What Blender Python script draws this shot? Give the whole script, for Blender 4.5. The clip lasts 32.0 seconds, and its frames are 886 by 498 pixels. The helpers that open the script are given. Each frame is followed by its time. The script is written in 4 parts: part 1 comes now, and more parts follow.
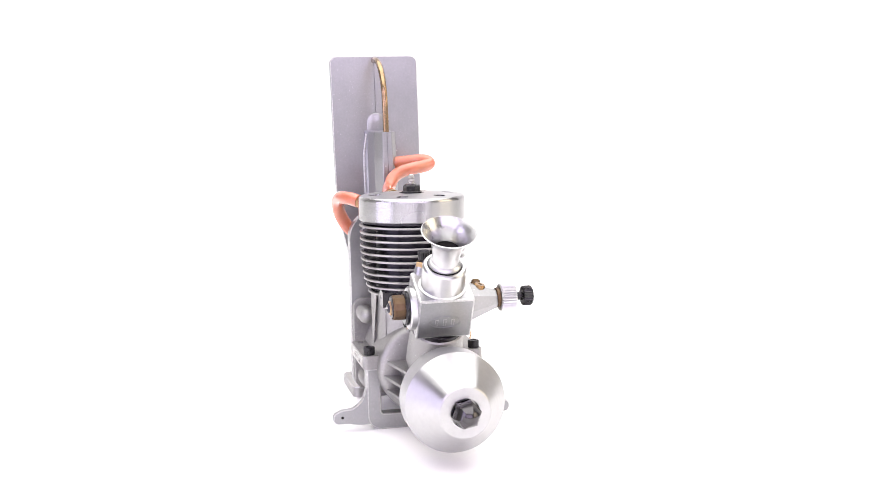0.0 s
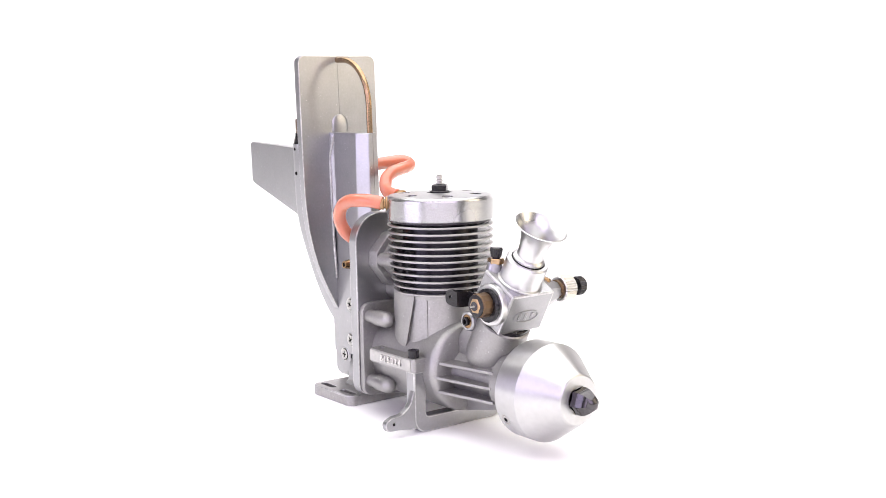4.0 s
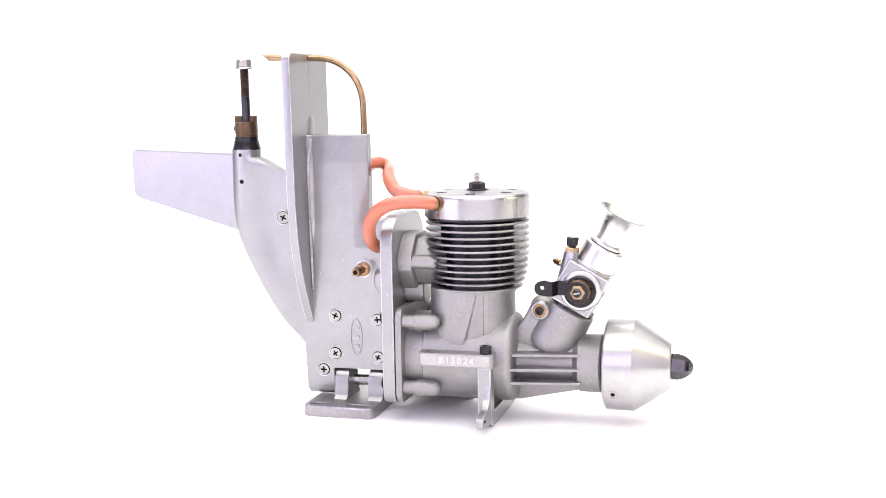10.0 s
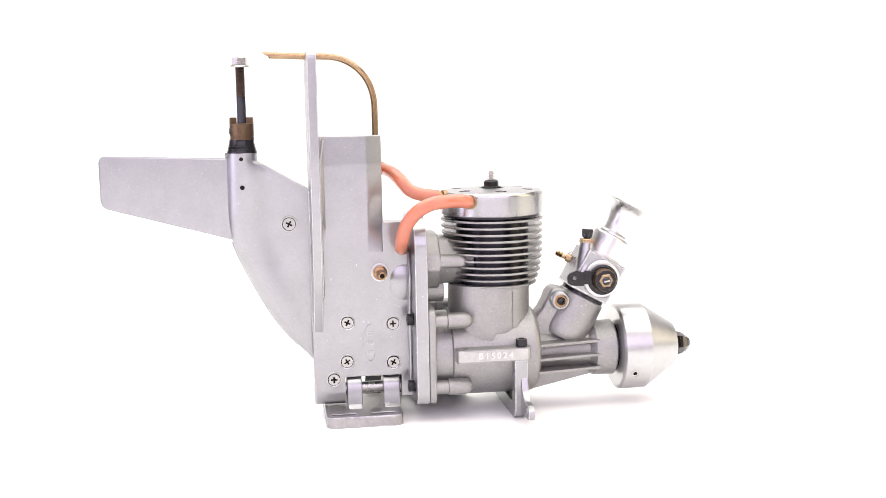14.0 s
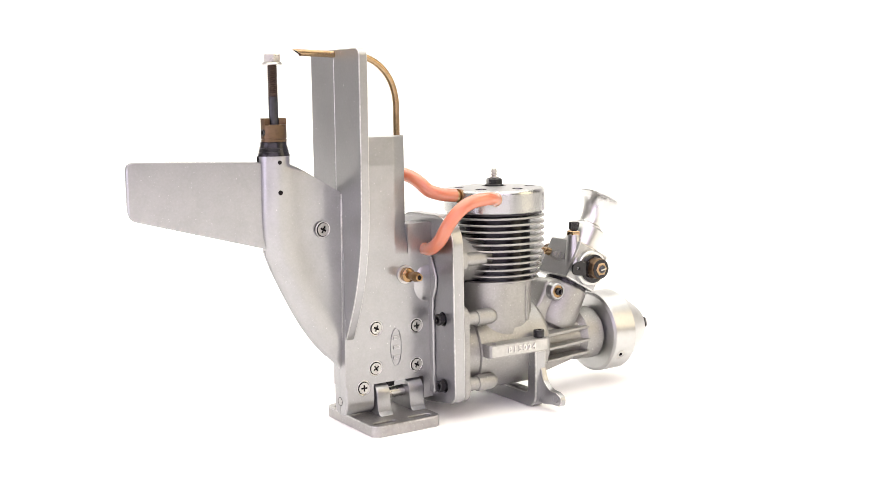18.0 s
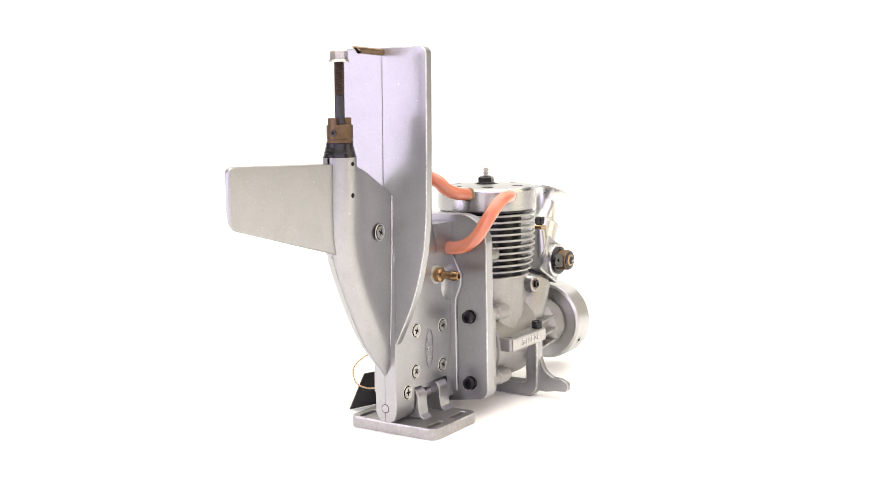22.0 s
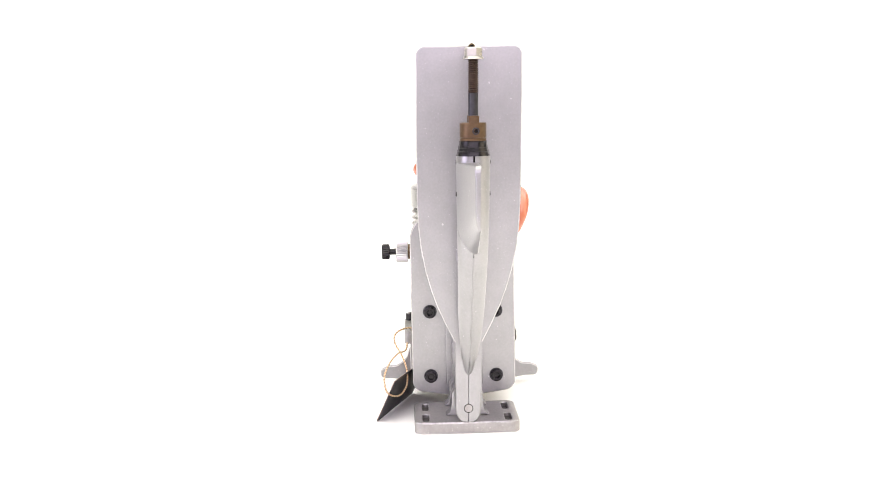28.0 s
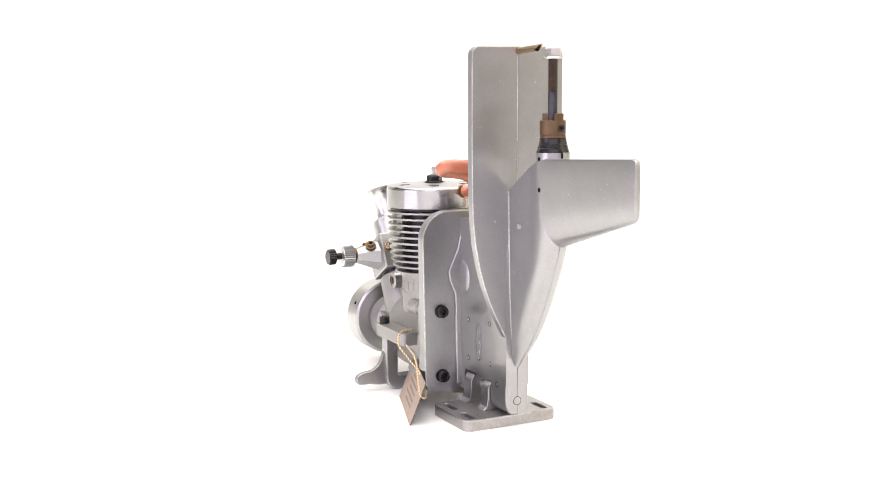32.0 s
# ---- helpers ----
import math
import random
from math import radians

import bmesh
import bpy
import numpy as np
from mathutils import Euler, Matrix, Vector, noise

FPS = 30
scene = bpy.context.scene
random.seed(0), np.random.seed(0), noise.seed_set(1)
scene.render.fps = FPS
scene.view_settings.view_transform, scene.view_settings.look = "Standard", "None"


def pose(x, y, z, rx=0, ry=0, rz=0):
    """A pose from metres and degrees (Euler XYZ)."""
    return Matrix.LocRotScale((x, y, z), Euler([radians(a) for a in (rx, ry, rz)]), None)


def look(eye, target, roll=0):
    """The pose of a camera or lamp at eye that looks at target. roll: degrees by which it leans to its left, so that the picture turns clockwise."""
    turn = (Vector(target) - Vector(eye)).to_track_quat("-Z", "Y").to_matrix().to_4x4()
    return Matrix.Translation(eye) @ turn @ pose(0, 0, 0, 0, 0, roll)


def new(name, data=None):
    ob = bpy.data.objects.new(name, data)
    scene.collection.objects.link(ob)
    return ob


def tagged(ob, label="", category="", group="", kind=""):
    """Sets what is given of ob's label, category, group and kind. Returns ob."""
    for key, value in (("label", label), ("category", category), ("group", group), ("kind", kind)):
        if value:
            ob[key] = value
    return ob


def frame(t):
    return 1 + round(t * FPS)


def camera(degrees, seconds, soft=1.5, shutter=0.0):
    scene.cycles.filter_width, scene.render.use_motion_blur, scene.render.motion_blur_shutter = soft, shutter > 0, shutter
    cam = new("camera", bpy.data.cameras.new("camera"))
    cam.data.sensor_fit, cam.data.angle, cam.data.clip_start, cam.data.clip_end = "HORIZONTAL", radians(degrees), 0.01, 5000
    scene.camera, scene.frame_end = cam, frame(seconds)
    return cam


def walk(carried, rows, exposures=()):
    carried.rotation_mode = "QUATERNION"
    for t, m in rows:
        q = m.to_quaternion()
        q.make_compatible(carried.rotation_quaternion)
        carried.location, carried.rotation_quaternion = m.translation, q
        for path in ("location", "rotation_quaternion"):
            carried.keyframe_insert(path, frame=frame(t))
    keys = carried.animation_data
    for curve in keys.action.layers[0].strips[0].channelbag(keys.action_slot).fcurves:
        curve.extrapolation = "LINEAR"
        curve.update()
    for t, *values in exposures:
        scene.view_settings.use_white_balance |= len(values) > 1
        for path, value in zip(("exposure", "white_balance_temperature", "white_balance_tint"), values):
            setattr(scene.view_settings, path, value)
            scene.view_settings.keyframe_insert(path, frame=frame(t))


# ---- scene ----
cam = camera(42.05, 32.0, soft=0.75)
EYE = Vector((0.00606, -0.6, 0.16308))
VIEW = look(EYE, EYE + Vector((0, math.cos(radians(7.653)), -math.sin(radians(7.653)))), -1.047)
walk(cam, [(0.0, VIEW), (32.0, VIEW)], [(0.0, -0.30, 6420, 12), (11.0, -0.30, 6420, 12), (18.0, -0.30, 6880, 7), (32.0, -0.30, 6880, 7)])

# ---- light: a white table-top sweep under softboxes ----
world = bpy.data.worlds.new("studio")
scene.world = world
world.use_nodes = True
world.node_tree.nodes["Background"].inputs[0].default_value = (1.0, 0.98, 0.95, 1)
world.node_tree.nodes["Background"].inputs[1].default_value = 0.29


def softbox(name, eye, target, w, h, watts, color):
    data = bpy.data.lights.new(name, "AREA")
    data.shape, data.size, data.size_y, data.energy, data.color = "RECTANGLE", w, h, watts, color
    ob = new(name, data)
    ob.matrix_world = look(eye, target)
    return ob


softbox("softbox_top", (0.0, -0.02, 1.35), (0, -0.02, 0), 2.4, 2.3, 66, (1.0, 0.985, 0.96))
softbox("softbox_front", (0.05, -1.45, 0.66), (0, 0, 0.1), 2.0, 0.9, 19.5, (0.88, 0.76, 1.0))
softbox("softbox_left", (-1.05, -0.62, 0.32), (0, 0, 0.1), 0.8, 0.6, 6.5, (0.78, 0.70, 1.0))
softbox("softbox_right", (1.3, -0.28, 0.6), (0, 0, 0.09), 0.8, 0.9, 8.0, (1.0, 0.86, 0.62))
# unseen lamp added to whiten the back of the sweep
softbox("backdrop_fill", (0.0, 0.75, 1.3), (0, 1.25, 0.2), 2.2, 0.5, 1.5, (1.0, 0.99, 0.97))


# ---- materials ----
def material(name, color, metal=0.0, rough=0.5, var=0.08, scale=300.0, bump=0.0, bscale=2500.0, rvar=0.1, spec=0.5, stretch=None, specks=0.0):
    m = bpy.data.materials.new(name)
    m.use_nodes = True
    t = m.node_tree
    b = t.nodes["Principled BSDF"]
    b.inputs["Metallic"].default_value = metal
    b.inputs["Specular IOR Level"].default_value = spec
    co = t.nodes.new("ShaderNodeTexCoord")
    mp = t.nodes.new("ShaderNodeMapping")
    t.links.new(co.outputs["Object"], mp.inputs[0])
    if stretch:
        mp.inputs["Scale"].default_value = stretch
    n1 = t.nodes.new("ShaderNodeTexNoise")
    n1.inputs["Scale"].default_value, n1.inputs["Detail"].default_value = scale, 6
    n2 = t.nodes.new("ShaderNodeTexNoise")
    n2.inputs["Scale"].default_value, n2.inputs["Detail"].default_value = scale * 0.12, 3
    for n in (n1, n2):
        t.links.new(mp.outputs[0], n.inputs["Vector"])
    add = t.nodes.new("ShaderNodeMath")
    add.operation = "ADD"
    t.links.new(n1.outputs["Fac"], add.inputs[0])
    t.links.new(n2.outputs["Fac"], add.inputs[1])
    ramp = t.nodes.new("ShaderNodeMapRange")
    ramp.inputs["From Min"].default_value, ramp.inputs["From Max"].default_value = 0.7, 1.3
    ramp.inputs["To Min"].default_value, ramp.inputs["To Max"].default_value = 1 - var, 1 + var
    t.links.new(add.outputs[0], ramp.inputs["Value"])
    mix = t.nodes.new("ShaderNodeVectorMath")
    mix.operation = "SCALE"
    mix.inputs[0].default_value = color[:3]
    t.links.new(ramp.outputs[0], mix.inputs["Scale"])
    out = mix.outputs[0]
    if specks:
        # pale specks in the base colour paint the grain's sparkle
        sp = t.nodes.new("ShaderNodeTexNoise")
        sp.inputs["Scale"].default_value, sp.inputs["Detail"].default_value = 1300, 2
        t.links.new(mp.outputs[0], sp.inputs["Vector"])
        sr = t.nodes.new("ShaderNodeMapRange")
        sr.inputs["From Min"].default_value, sr.inputs["From Max"].default_value = 0.67, 0.75
        sr.inputs["To Min"].default_value, sr.inputs["To Max"].default_value = 0.0, specks
        t.links.new(sp.outputs["Fac"], sr.inputs["Value"])
        nick = t.nodes.new("ShaderNodeTexNoise")
        nick.inputs["Scale"].default_value, nick.inputs["Detail"].default_value = 620, 1
        t.links.new(mp.outputs[0], nick.inputs["Vector"])
        nr = t.nodes.new("ShaderNodeMapRange")
        nr.inputs["From Min"].default_value, nr.inputs["From Max"].default_value = 0.76, 0.80
        nr.inputs["To Min"].default_value, nr.inputs["To Max"].default_value = 0.0, 0.4
        t.links.new(nick.outputs["Fac"], nr.inputs["Value"])
        both = t.nodes.new("ShaderNodeMath")
        both.operation = "MAXIMUM"
        t.links.new(sr.outputs[0], both.inputs[0])
        t.links.new(nr.outputs[0], both.inputs[1])
        mx = t.nodes.new("ShaderNodeMix")
        mx.data_type = "RGBA"
        mx.inputs["B"].default_value = (0.9, 0.9, 0.9, 1)
        t.links.new(both.outputs[0], mx.inputs["Factor"])
        t.links.new(out, mx.inputs["A"])
        out = mx.outputs["Result"]
    t.links.new(out, b.inputs["Base Color"])
    rr = t.nodes.new("ShaderNodeMapRange")
    rr.inputs["From Min"].default_value, rr.inputs["From Max"].default_value = 0.3, 0.7
    rr.inputs["To Min"].default_value, rr.inputs["To Max"].default_value = max(0.03, rough - rvar), rough + rvar
    t.links.new(n2.outputs["Fac"], rr.inputs["Value"])
    t.links.new(rr.outputs[0], b.inputs["Roughness"])
    if bump:
        n3 = t.nodes.new("ShaderNodeTexNoise")
        n3.inputs["Scale"].default_value, n3.inputs["Detail"].default_value = bscale, 4
        t.links.new(mp.outputs[0], n3.inputs["Vector"])
        bp = t.nodes.new("ShaderNodeBump")
        bp.inputs["Strength"].default_value, bp.inputs["Distance"].default_value = bump, 0.0003
        t.links.new(n3.outputs["Fac"], bp.inputs["Height"])
        t.links.new(bp.outputs[0], b.inputs["Normal"])
    return m


def two_lobes(m, rough, share):
    """Adds a sharper sheen to a satin metal, as on a burnished casting."""
    t = m.node_tree
    b = t.nodes["Principled BSDF"]
    g = t.nodes.new("ShaderNodeBsdfPrincipled")
    g.inputs["Metallic"].default_value, g.inputs["Roughness"].default_value = 1.0, rough
    t.links.new(b.inputs["Base Color"].links[0].from_socket, g.inputs["Base Color"])
    mix = t.nodes.new("ShaderNodeMixShader")
    mix.inputs[0].default_value = share
    t.links.new(b.outputs[0], mix.inputs[1])
    t.links.new(g.outputs[0], mix.inputs[2])
    t.links.new(mix.outputs[0], t.nodes["Material Output"].inputs["Surface"])


CAST = material("cast_aluminium", (0.362, 0.362, 0.370), 0.88, 0.38, 0.06, 900, 0.14, 2600, 0.03, specks=0.16)
two_lobes(CAST, 0.15, 0.3)
# worn edges, lightened beyond the wear to stand in for edge highlights
CAST_EDGE = material("worn_edge_highlight", (0.47, 0.467, 0.467), 1.0, 0.36, 0.3, 700, 0.3, 1500, 0.05)
CASE = material("bead_blasted_aluminium", (0.322, 0.317, 0.308), 0.8, 0.44, 0.10, 900, 0.5, 2400, 0.04, specks=0.3)
BRIGHT = material("turned_aluminium", (0.56, 0.56, 0.56), 1.0, 0.3, 0.05, 350, 0.05, 1500, 0.05)
def turned_material(name, axis, rough, tone):
    """Bright turned metal whose tool marks run round the axis."""
    m = material(name, (tone, tone, tone), 1.0, rough, 0.05, 350, 0.06, 1500, 0.05)
    b = m.node_tree.nodes["Principled BSDF"]
    b.inputs["Anisotropic"].default_value = 0.65
    b.inputs["Anisotropic Rotation"].default_value = 0.25
    tg = m.node_tree.nodes.new("ShaderNodeTangent")
    tg.direction_type, tg.axis = "RADIAL", axis
    m.node_tree.links.new(tg.outputs[0], b.inputs["Tangent"])
    return m


TURNED_X = turned_material("turned_spinner", "X", 0.36, 0.5)
TURNED_Z = turned_material("turned_head", "Z", 0.25, 0.43)
# head's top toned down in colour to offset the white it reflects
TOPFACE = material("dulled_head_top", (0.40, 0.40, 0.405), 1.0, 0.42, 0.1, 500, 0.15, 1800, 0.05)
EDGE = material("machined_edge", (0.528, 0.519, 0.510), 1.0, 0.32, 0.05, 400)
FINEDGE = material("fin_edge", (0.37, 0.36, 0.355), 1.0, 0.36, 0.08, 400)
FINBLACK = material("black_anodised", (0.022, 0.02, 0.026), 0.3, 0.2, 0.2, 400, rvar=0.05)
BLACK = material("black_oxide_steel", (0.019, 0.018, 0.02), 0.5, 0.22, 0.25, 500)
# black fill that stands in for the shade inside holes and gaps
DARK = material("hole_shade", (0.012, 0.011, 0.011), 0.0, 0.9, 0.2, 400, spec=0.05)
STEEL = material("dark_steel", (0.055, 0.055, 0.06), 0.9, 0.3, 0.2, 500)
NUT = material("polished_dark_steel", (0.088, 0.084, 0.088), 1.0, 0.16, 0.15, 500)
RUST = material("rusty_thread", (0.05, 0.031, 0.022), 0.5, 0.45, 0.3, 700)
NICKEL = material("nickel_plate", (0.48, 0.465, 0.44), 1.0, 0.28, 0.06, 600)
BRASS = material("brass", (0.31, 0.195, 0.10), 1.0, 0.3, 0.12, 500)
BRONZE = material("aged_bronze", (0.32, 0.222, 0.13), 1.0, 0.2, 0.2, 300, rvar=0.05)
LUGFACE = material("milled_lug_face", (0.45, 0.445, 0.435), 1.0, 0.4, 0.12, 500, 0.2, 1500)
# digits are paler than the lug face behind them
STAMP = material("raised_pale_digits", (0.60, 0.59, 0.575), 1.0, 0.4, 0.1, 600)
SCREW = material("plated_screw", (0.42, 0.415, 0.40), 1.0, 0.3, 0.1, 600)
HEXBRASS = material("dark_brass", (0.36, 0.25, 0.15), 1.0, 0.24, 0.15, 500)
BROWN = material("browned_brass", (0.115, 0.073, 0.042), 0.8, 0.35, 0.2, 500)
SILICONE = material("silicone_tube", (0.50, 0.165, 0.095), 0.0, 0.13, 0.08, 120, 0.06, 400, 0.03)
SILICONE.node_tree.nodes["Principled BSDF"].inputs["Subsurface Weight"].default_value = 0.4
SILICONE.node_tree.nodes["Principled BSDF"].inputs["Subsurface Radius"].default_value = (0.004, 0.0015, 0.001)
SILICONE.node_tree.nodes["Principled BSDF"].inputs["Subsurface Scale"].default_value = 1.0
SILICONE.node_tree.nodes["Principled BSDF"].inputs["Coat Weight"].default_value = 0.45
SILICONE.node_tree.nodes["Principled BSDF"].inputs["Coat Roughness"].default_value = 0.04
WALLPAINT = material("wall_paint", (0.46, 0.455, 0.44), 0.0, 0.7, 0.04, 6, 0.05, 60)
FLOORPAINT = material("floor_paint", (0.42, 0.41, 0.40), 0.0, 0.5, 0.1, 6, 0.05, 60)
PAPER = material("white_sweep", (0.95, 0.947, 0.94), 0.0, 0.6, 0.01, 4, 0.0)
CARD = material("kraft_card", (0.34, 0.265, 0.215), 0.0, 0.6, 0.2, 90)
CARDBLACK = material("black_card", (0.02, 0.02, 0.02), 0.0, 0.5, 0.2, 300)
INK = material("card_ink", (0.20, 0.15, 0.12), 0.0, 0.6, 0.1, 300)
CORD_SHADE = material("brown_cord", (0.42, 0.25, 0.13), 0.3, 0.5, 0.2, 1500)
PADCAST = material("scuffed_cast_aluminium", (0.37, 0.36, 0.355), 0.88, 0.4, 0.14, 500, 0.5, 1500, 0.06, specks=0.3)
# dark tone painted in for the shade inside slots and round the pin
RECESS_SHADE = material("recess_shade", (0.045, 0.042, 0.04), 0.2, 0.6, 0.3, 500)
CORD = material("gold_cord", (0.80, 0.62, 0.40), 0.35, 0.45, 0.2, 1500)

# ---- mesh helpers, in millimetres; x runs along the crankshaft from the cylinder's axis, z up from the table ----
MM = 0.001
AXIS = Vector((-29.3, 16.2, -1.2))


def thing(name, label, category, group="", kind=""):
    return tagged(new(name), label, category, group, kind)


LEAN = [0.0]


def part(name, bm, mat, parent, label="", angle=35):
    bmesh.ops.remove_doubles(bm, verts=bm.verts[:], dist=0.02)
    bmesh.ops.recalc_face_normals(bm, faces=bm.faces[:])
    for v in bm.verts:
        v.co.y += LEAN[0] * (1.5 - 0.0165 * v.co.z)
        v.co = (v.co - AXIS) * MM
    worn = any(f.material_index for f in bm.faces)
    me = bpy.data.meshes.new(name)
    bm.to_mesh(me)
    bm.free()
    for p in me.polygons:
        p.use_smooth = True
    me.set_sharp_from_angle(angle=radians(angle))
    me.materials.append(mat)
    # second slot: lightened casting edges, or the dulled head top
    if worn:
        me.materials.append(CAST_EDGE if mat in (CAST, PADCAST) else TOPFACE if mat == TURNED_Z else mat)
    ob = new(name, me)
    if len(me.polygons) > 6:
        w = ob.modifiers.new("weighted_normal", "WEIGHTED_NORMAL")
        w.keep_sharp, w.weight = True, 90
    while parent.parent and parent.parent.parent:
        parent = parent.parent
    ob.parent = parent
    if label:
        tagged(ob, label)
    return ob


def basis(axis):
    w = Vector(axis).normalized()
    u = w.orthogonal().normalized() if abs(w.z) < 0.999 else Vector((1, 0, 0))
    if abs(w.x) > 0.999:
        u = Vector((0, 1, 0))
    u = (u - w * u.dot(w)).normalized()
    return u, w.cross(u), w


def lathe(bm, base, axis, prof, n=40, turn=0.0):
    """Turned body: prof holds (radius, height) from the base along the axis."""
    u, v, w = basis(axis)
    base = Vector(base)
    rings = []
    for r, h in prof:
        if r < 1e-6:
            rings.append([bm.verts.new(base + w * h)])
        else:
            rings.append([bm.verts.new(base + w * h + (u * math.cos(a) + v * math.sin(a)) * r)
                          for a in (turn + 2 * math.pi * i / n for i in range(n))])
    for a, b in zip(rings, rings[1:]):
        if len(a) == 1 and len(b) == 1:
            continue
        for i in range(n):
            j = (i + 1) % n
            if len(a) == 1:
                bm.faces.new((a[0], b[i], b[j]))
            elif len(b) == 1:
                bm.faces.new((a[i], a[j], b[0]))
            else:
                bm.faces.new((a[i], a[j], b[j], b[i]))
    for ring in (rings[0], rings[-1]):
        if len(ring) > 2:
            bm.faces.new(ring)
    return bm


def rod(bm, p0, p1, r0, r1=None, n=24, edge=0.3):
    p0, p1 = Vector(p0), Vector(p1)
    r1 = r0 if r1 is None else r1
    h = (p1 - p0).length
    e = min(edge, h * 0.3, r0 * 0.4, r1 * 0.4)
    return lathe(bm, p0, p1 - p0, [(r0 - e, 0), (r0, e), (r1, h - e), (r1 - e, h)], n)


def rounded(poly, r, n=5):
    """Fillets the corners of a 2D outline; a corner may carry its own radius."""
    out = []
    k = len(poly)
    for i in range(k):
        p = Vector(poly[i][:2])
        rr = poly[i][2] if len(poly[i]) > 2 else r
        a, b = Vector(poly[i - 1][:2]) - p, Vector(poly[(i + 1) % k][:2]) - p
        la, lb = a.length, b.length
        a, b = a / la, b / lb
        ang = a.angle(b)
        if rr <= 0 or ang > 3.05:
            out.append(p)
            continue
        d = min(rr / math.tan(ang / 2), la * 0.48, lb * 0.48)
        rr = d * math.tan(ang / 2)
        c = p + (a + b).normalized() * (rr / math.sin(ang / 2))
        s, e = p + a * d - c, p + b * d - c
        for j in range(n + 1):
            f = j / n
            q = (s * math.sin((1 - f) * s.angle(e)) + e * math.sin(f * s.angle(e))) / math.sin(s.angle(e))
            out.append(c + q)
    return out


def circle(cx, cy, r, n=20, turn=0.0):
    return [(cx + r * math.cos(turn + 2 * math.pi * i / n), cy + r * math.sin(turn + 2 * math.pi * i / n)) for i in range(n)]


def slab(bm, outline, lo, hi, axis="z", holes=(), m=None, edge=0.0):
    """A plate cut from a 2D outline with holes through it; axis is its normal."""
    def at(p, h):
        q = {"x": (h, p[0], p[1]), "y": (p[0], h, p[1]), "z": (p[0], p[1], h)}[axis]
        return (m @ Vector(q)) if m else Vector(q)
    loops = [outline, *holes]
    lower, upper = [], []
    for lp in loops:
        a = [bm.verts.new(at(p, lo)) for p in lp]
        b = [bm.verts.new(at(p, hi)) for p in lp]
        for i in range(len(lp)):
            j = (i + 1) % len(lp)
            bm.faces.new((a[i], a[j], b[j], b[i]))
        lower.append(a)
        upper.append(b)
    if not holes:
        bm.faces.new(lower[0])
        bm.faces.new(upper[0])
    else:
        for side in (lower, upper):
            es = []
            for lp in side:
                for i in range(len(lp)):
                    es.append(bm.edges.get((lp[i], lp[(i + 1) % len(lp)])))
            bmesh.ops.triangle_fill(bm, use_beauty=True, use_dissolve=False, edges=es)
    if edge:
        soften(bm, edge)
    return bm


def soften(bm, width, seg=2, ang=50, keep=None):
    bm.normal_update()
    bmesh.ops.recalc_face_normals(bm, faces=bm.faces[:])
    es = [e for e in bm.edges if len(e.link_faces) == 2 and e.calc_face_angle(0) > radians(ang)
          and not (keep and all(keep(v.co) for v in e.verts))]
    if es:
        got = bmesh.ops.bevel(bm, geom=es, offset=width, segments=seg, profile=0.5, affect="EDGES", clamp_overlap=True)
        for f in got["faces"]:
            f.material_index = 1
    return bm


def block(bm, x0, x1, y0, y1, z0, z1, edge=0.5, m=None, seg=2):
    t = bmesh.new()
    bmesh.ops.create_cube(t, size=1)
    for v in t.verts:
        v.co = Vector(((x0 + x1) / 2 + v.co.x * (x1 - x0), (y0 + y1) / 2 + v.co.y * (y1 - y0), (z0 + z1) / 2 + v.co.z * (z1 - z0)))
    if edge:
        soften(t, edge, seg)
    if m:
        t.transform(m)
    join(bm, t)
    return bm


def join(bm, t):
    made = {v: bm.verts.new(v.co) for v in t.verts}
    for f in t.faces:
        bm.faces.new([made[v] for v in f.verts]).material_index = f.material_index
    t.free()


def curve_points(pts, step=6):
    p = [Vector(q) for q in pts]
    p = [p[0] * 2 - p[1], *p, p[-1] * 2 - p[-2]]
    out = []
    for i in range(1, len(p) - 2):
        for j in range(step):
            f = j / step
            out.append(0.5 * (2 * p[i] + (p[i + 1] - p[i - 1]) * f + (2 * p[i - 1] - 5 * p[i] + 4 * p[i + 1] - p[i + 2]) * f * f
                              + (3 * p[i] - p[i - 1] - 3 * p[i + 1] + p[i + 2]) * f ** 3))
    out.append(p[-2])
    return out


def hose(bm, pts, r, n=18, step=8, beads=0.0, cut=0.0):
    path = curve_points(pts, step)
    u = None
    rings = []
    for i, p in enumerate(path):
        d = (path[min(i + 1, len(path) - 1)] - path[max(i - 1, 0)]).normalized()
        u = d.orthogonal().normalized() if u is None else (u - d * u.dot(d)).normalized()
        v = d.cross(u)
        rr = r * (1 + (beads if i % 2 else -beads))
        ring = []
        for a in (2 * math.pi * k / n for k in range(n)):
            q = p + (u * math.cos(a) + v * math.sin(a)) * rr
            if cut and i == 0:
                q = q + d * (q.z - p.z) * -cut
            ring.append(bm.verts.new(q))
        rings.append(ring)
    for a, b in zip(rings, rings[1:]):
        for k in range(n):
            bm.faces.new((a[k], a[(k + 1) % n], b[(k + 1) % n], b[k]))
    bm.faces.new(rings[0])
    bm.faces.new(rings[-1])
    return bm


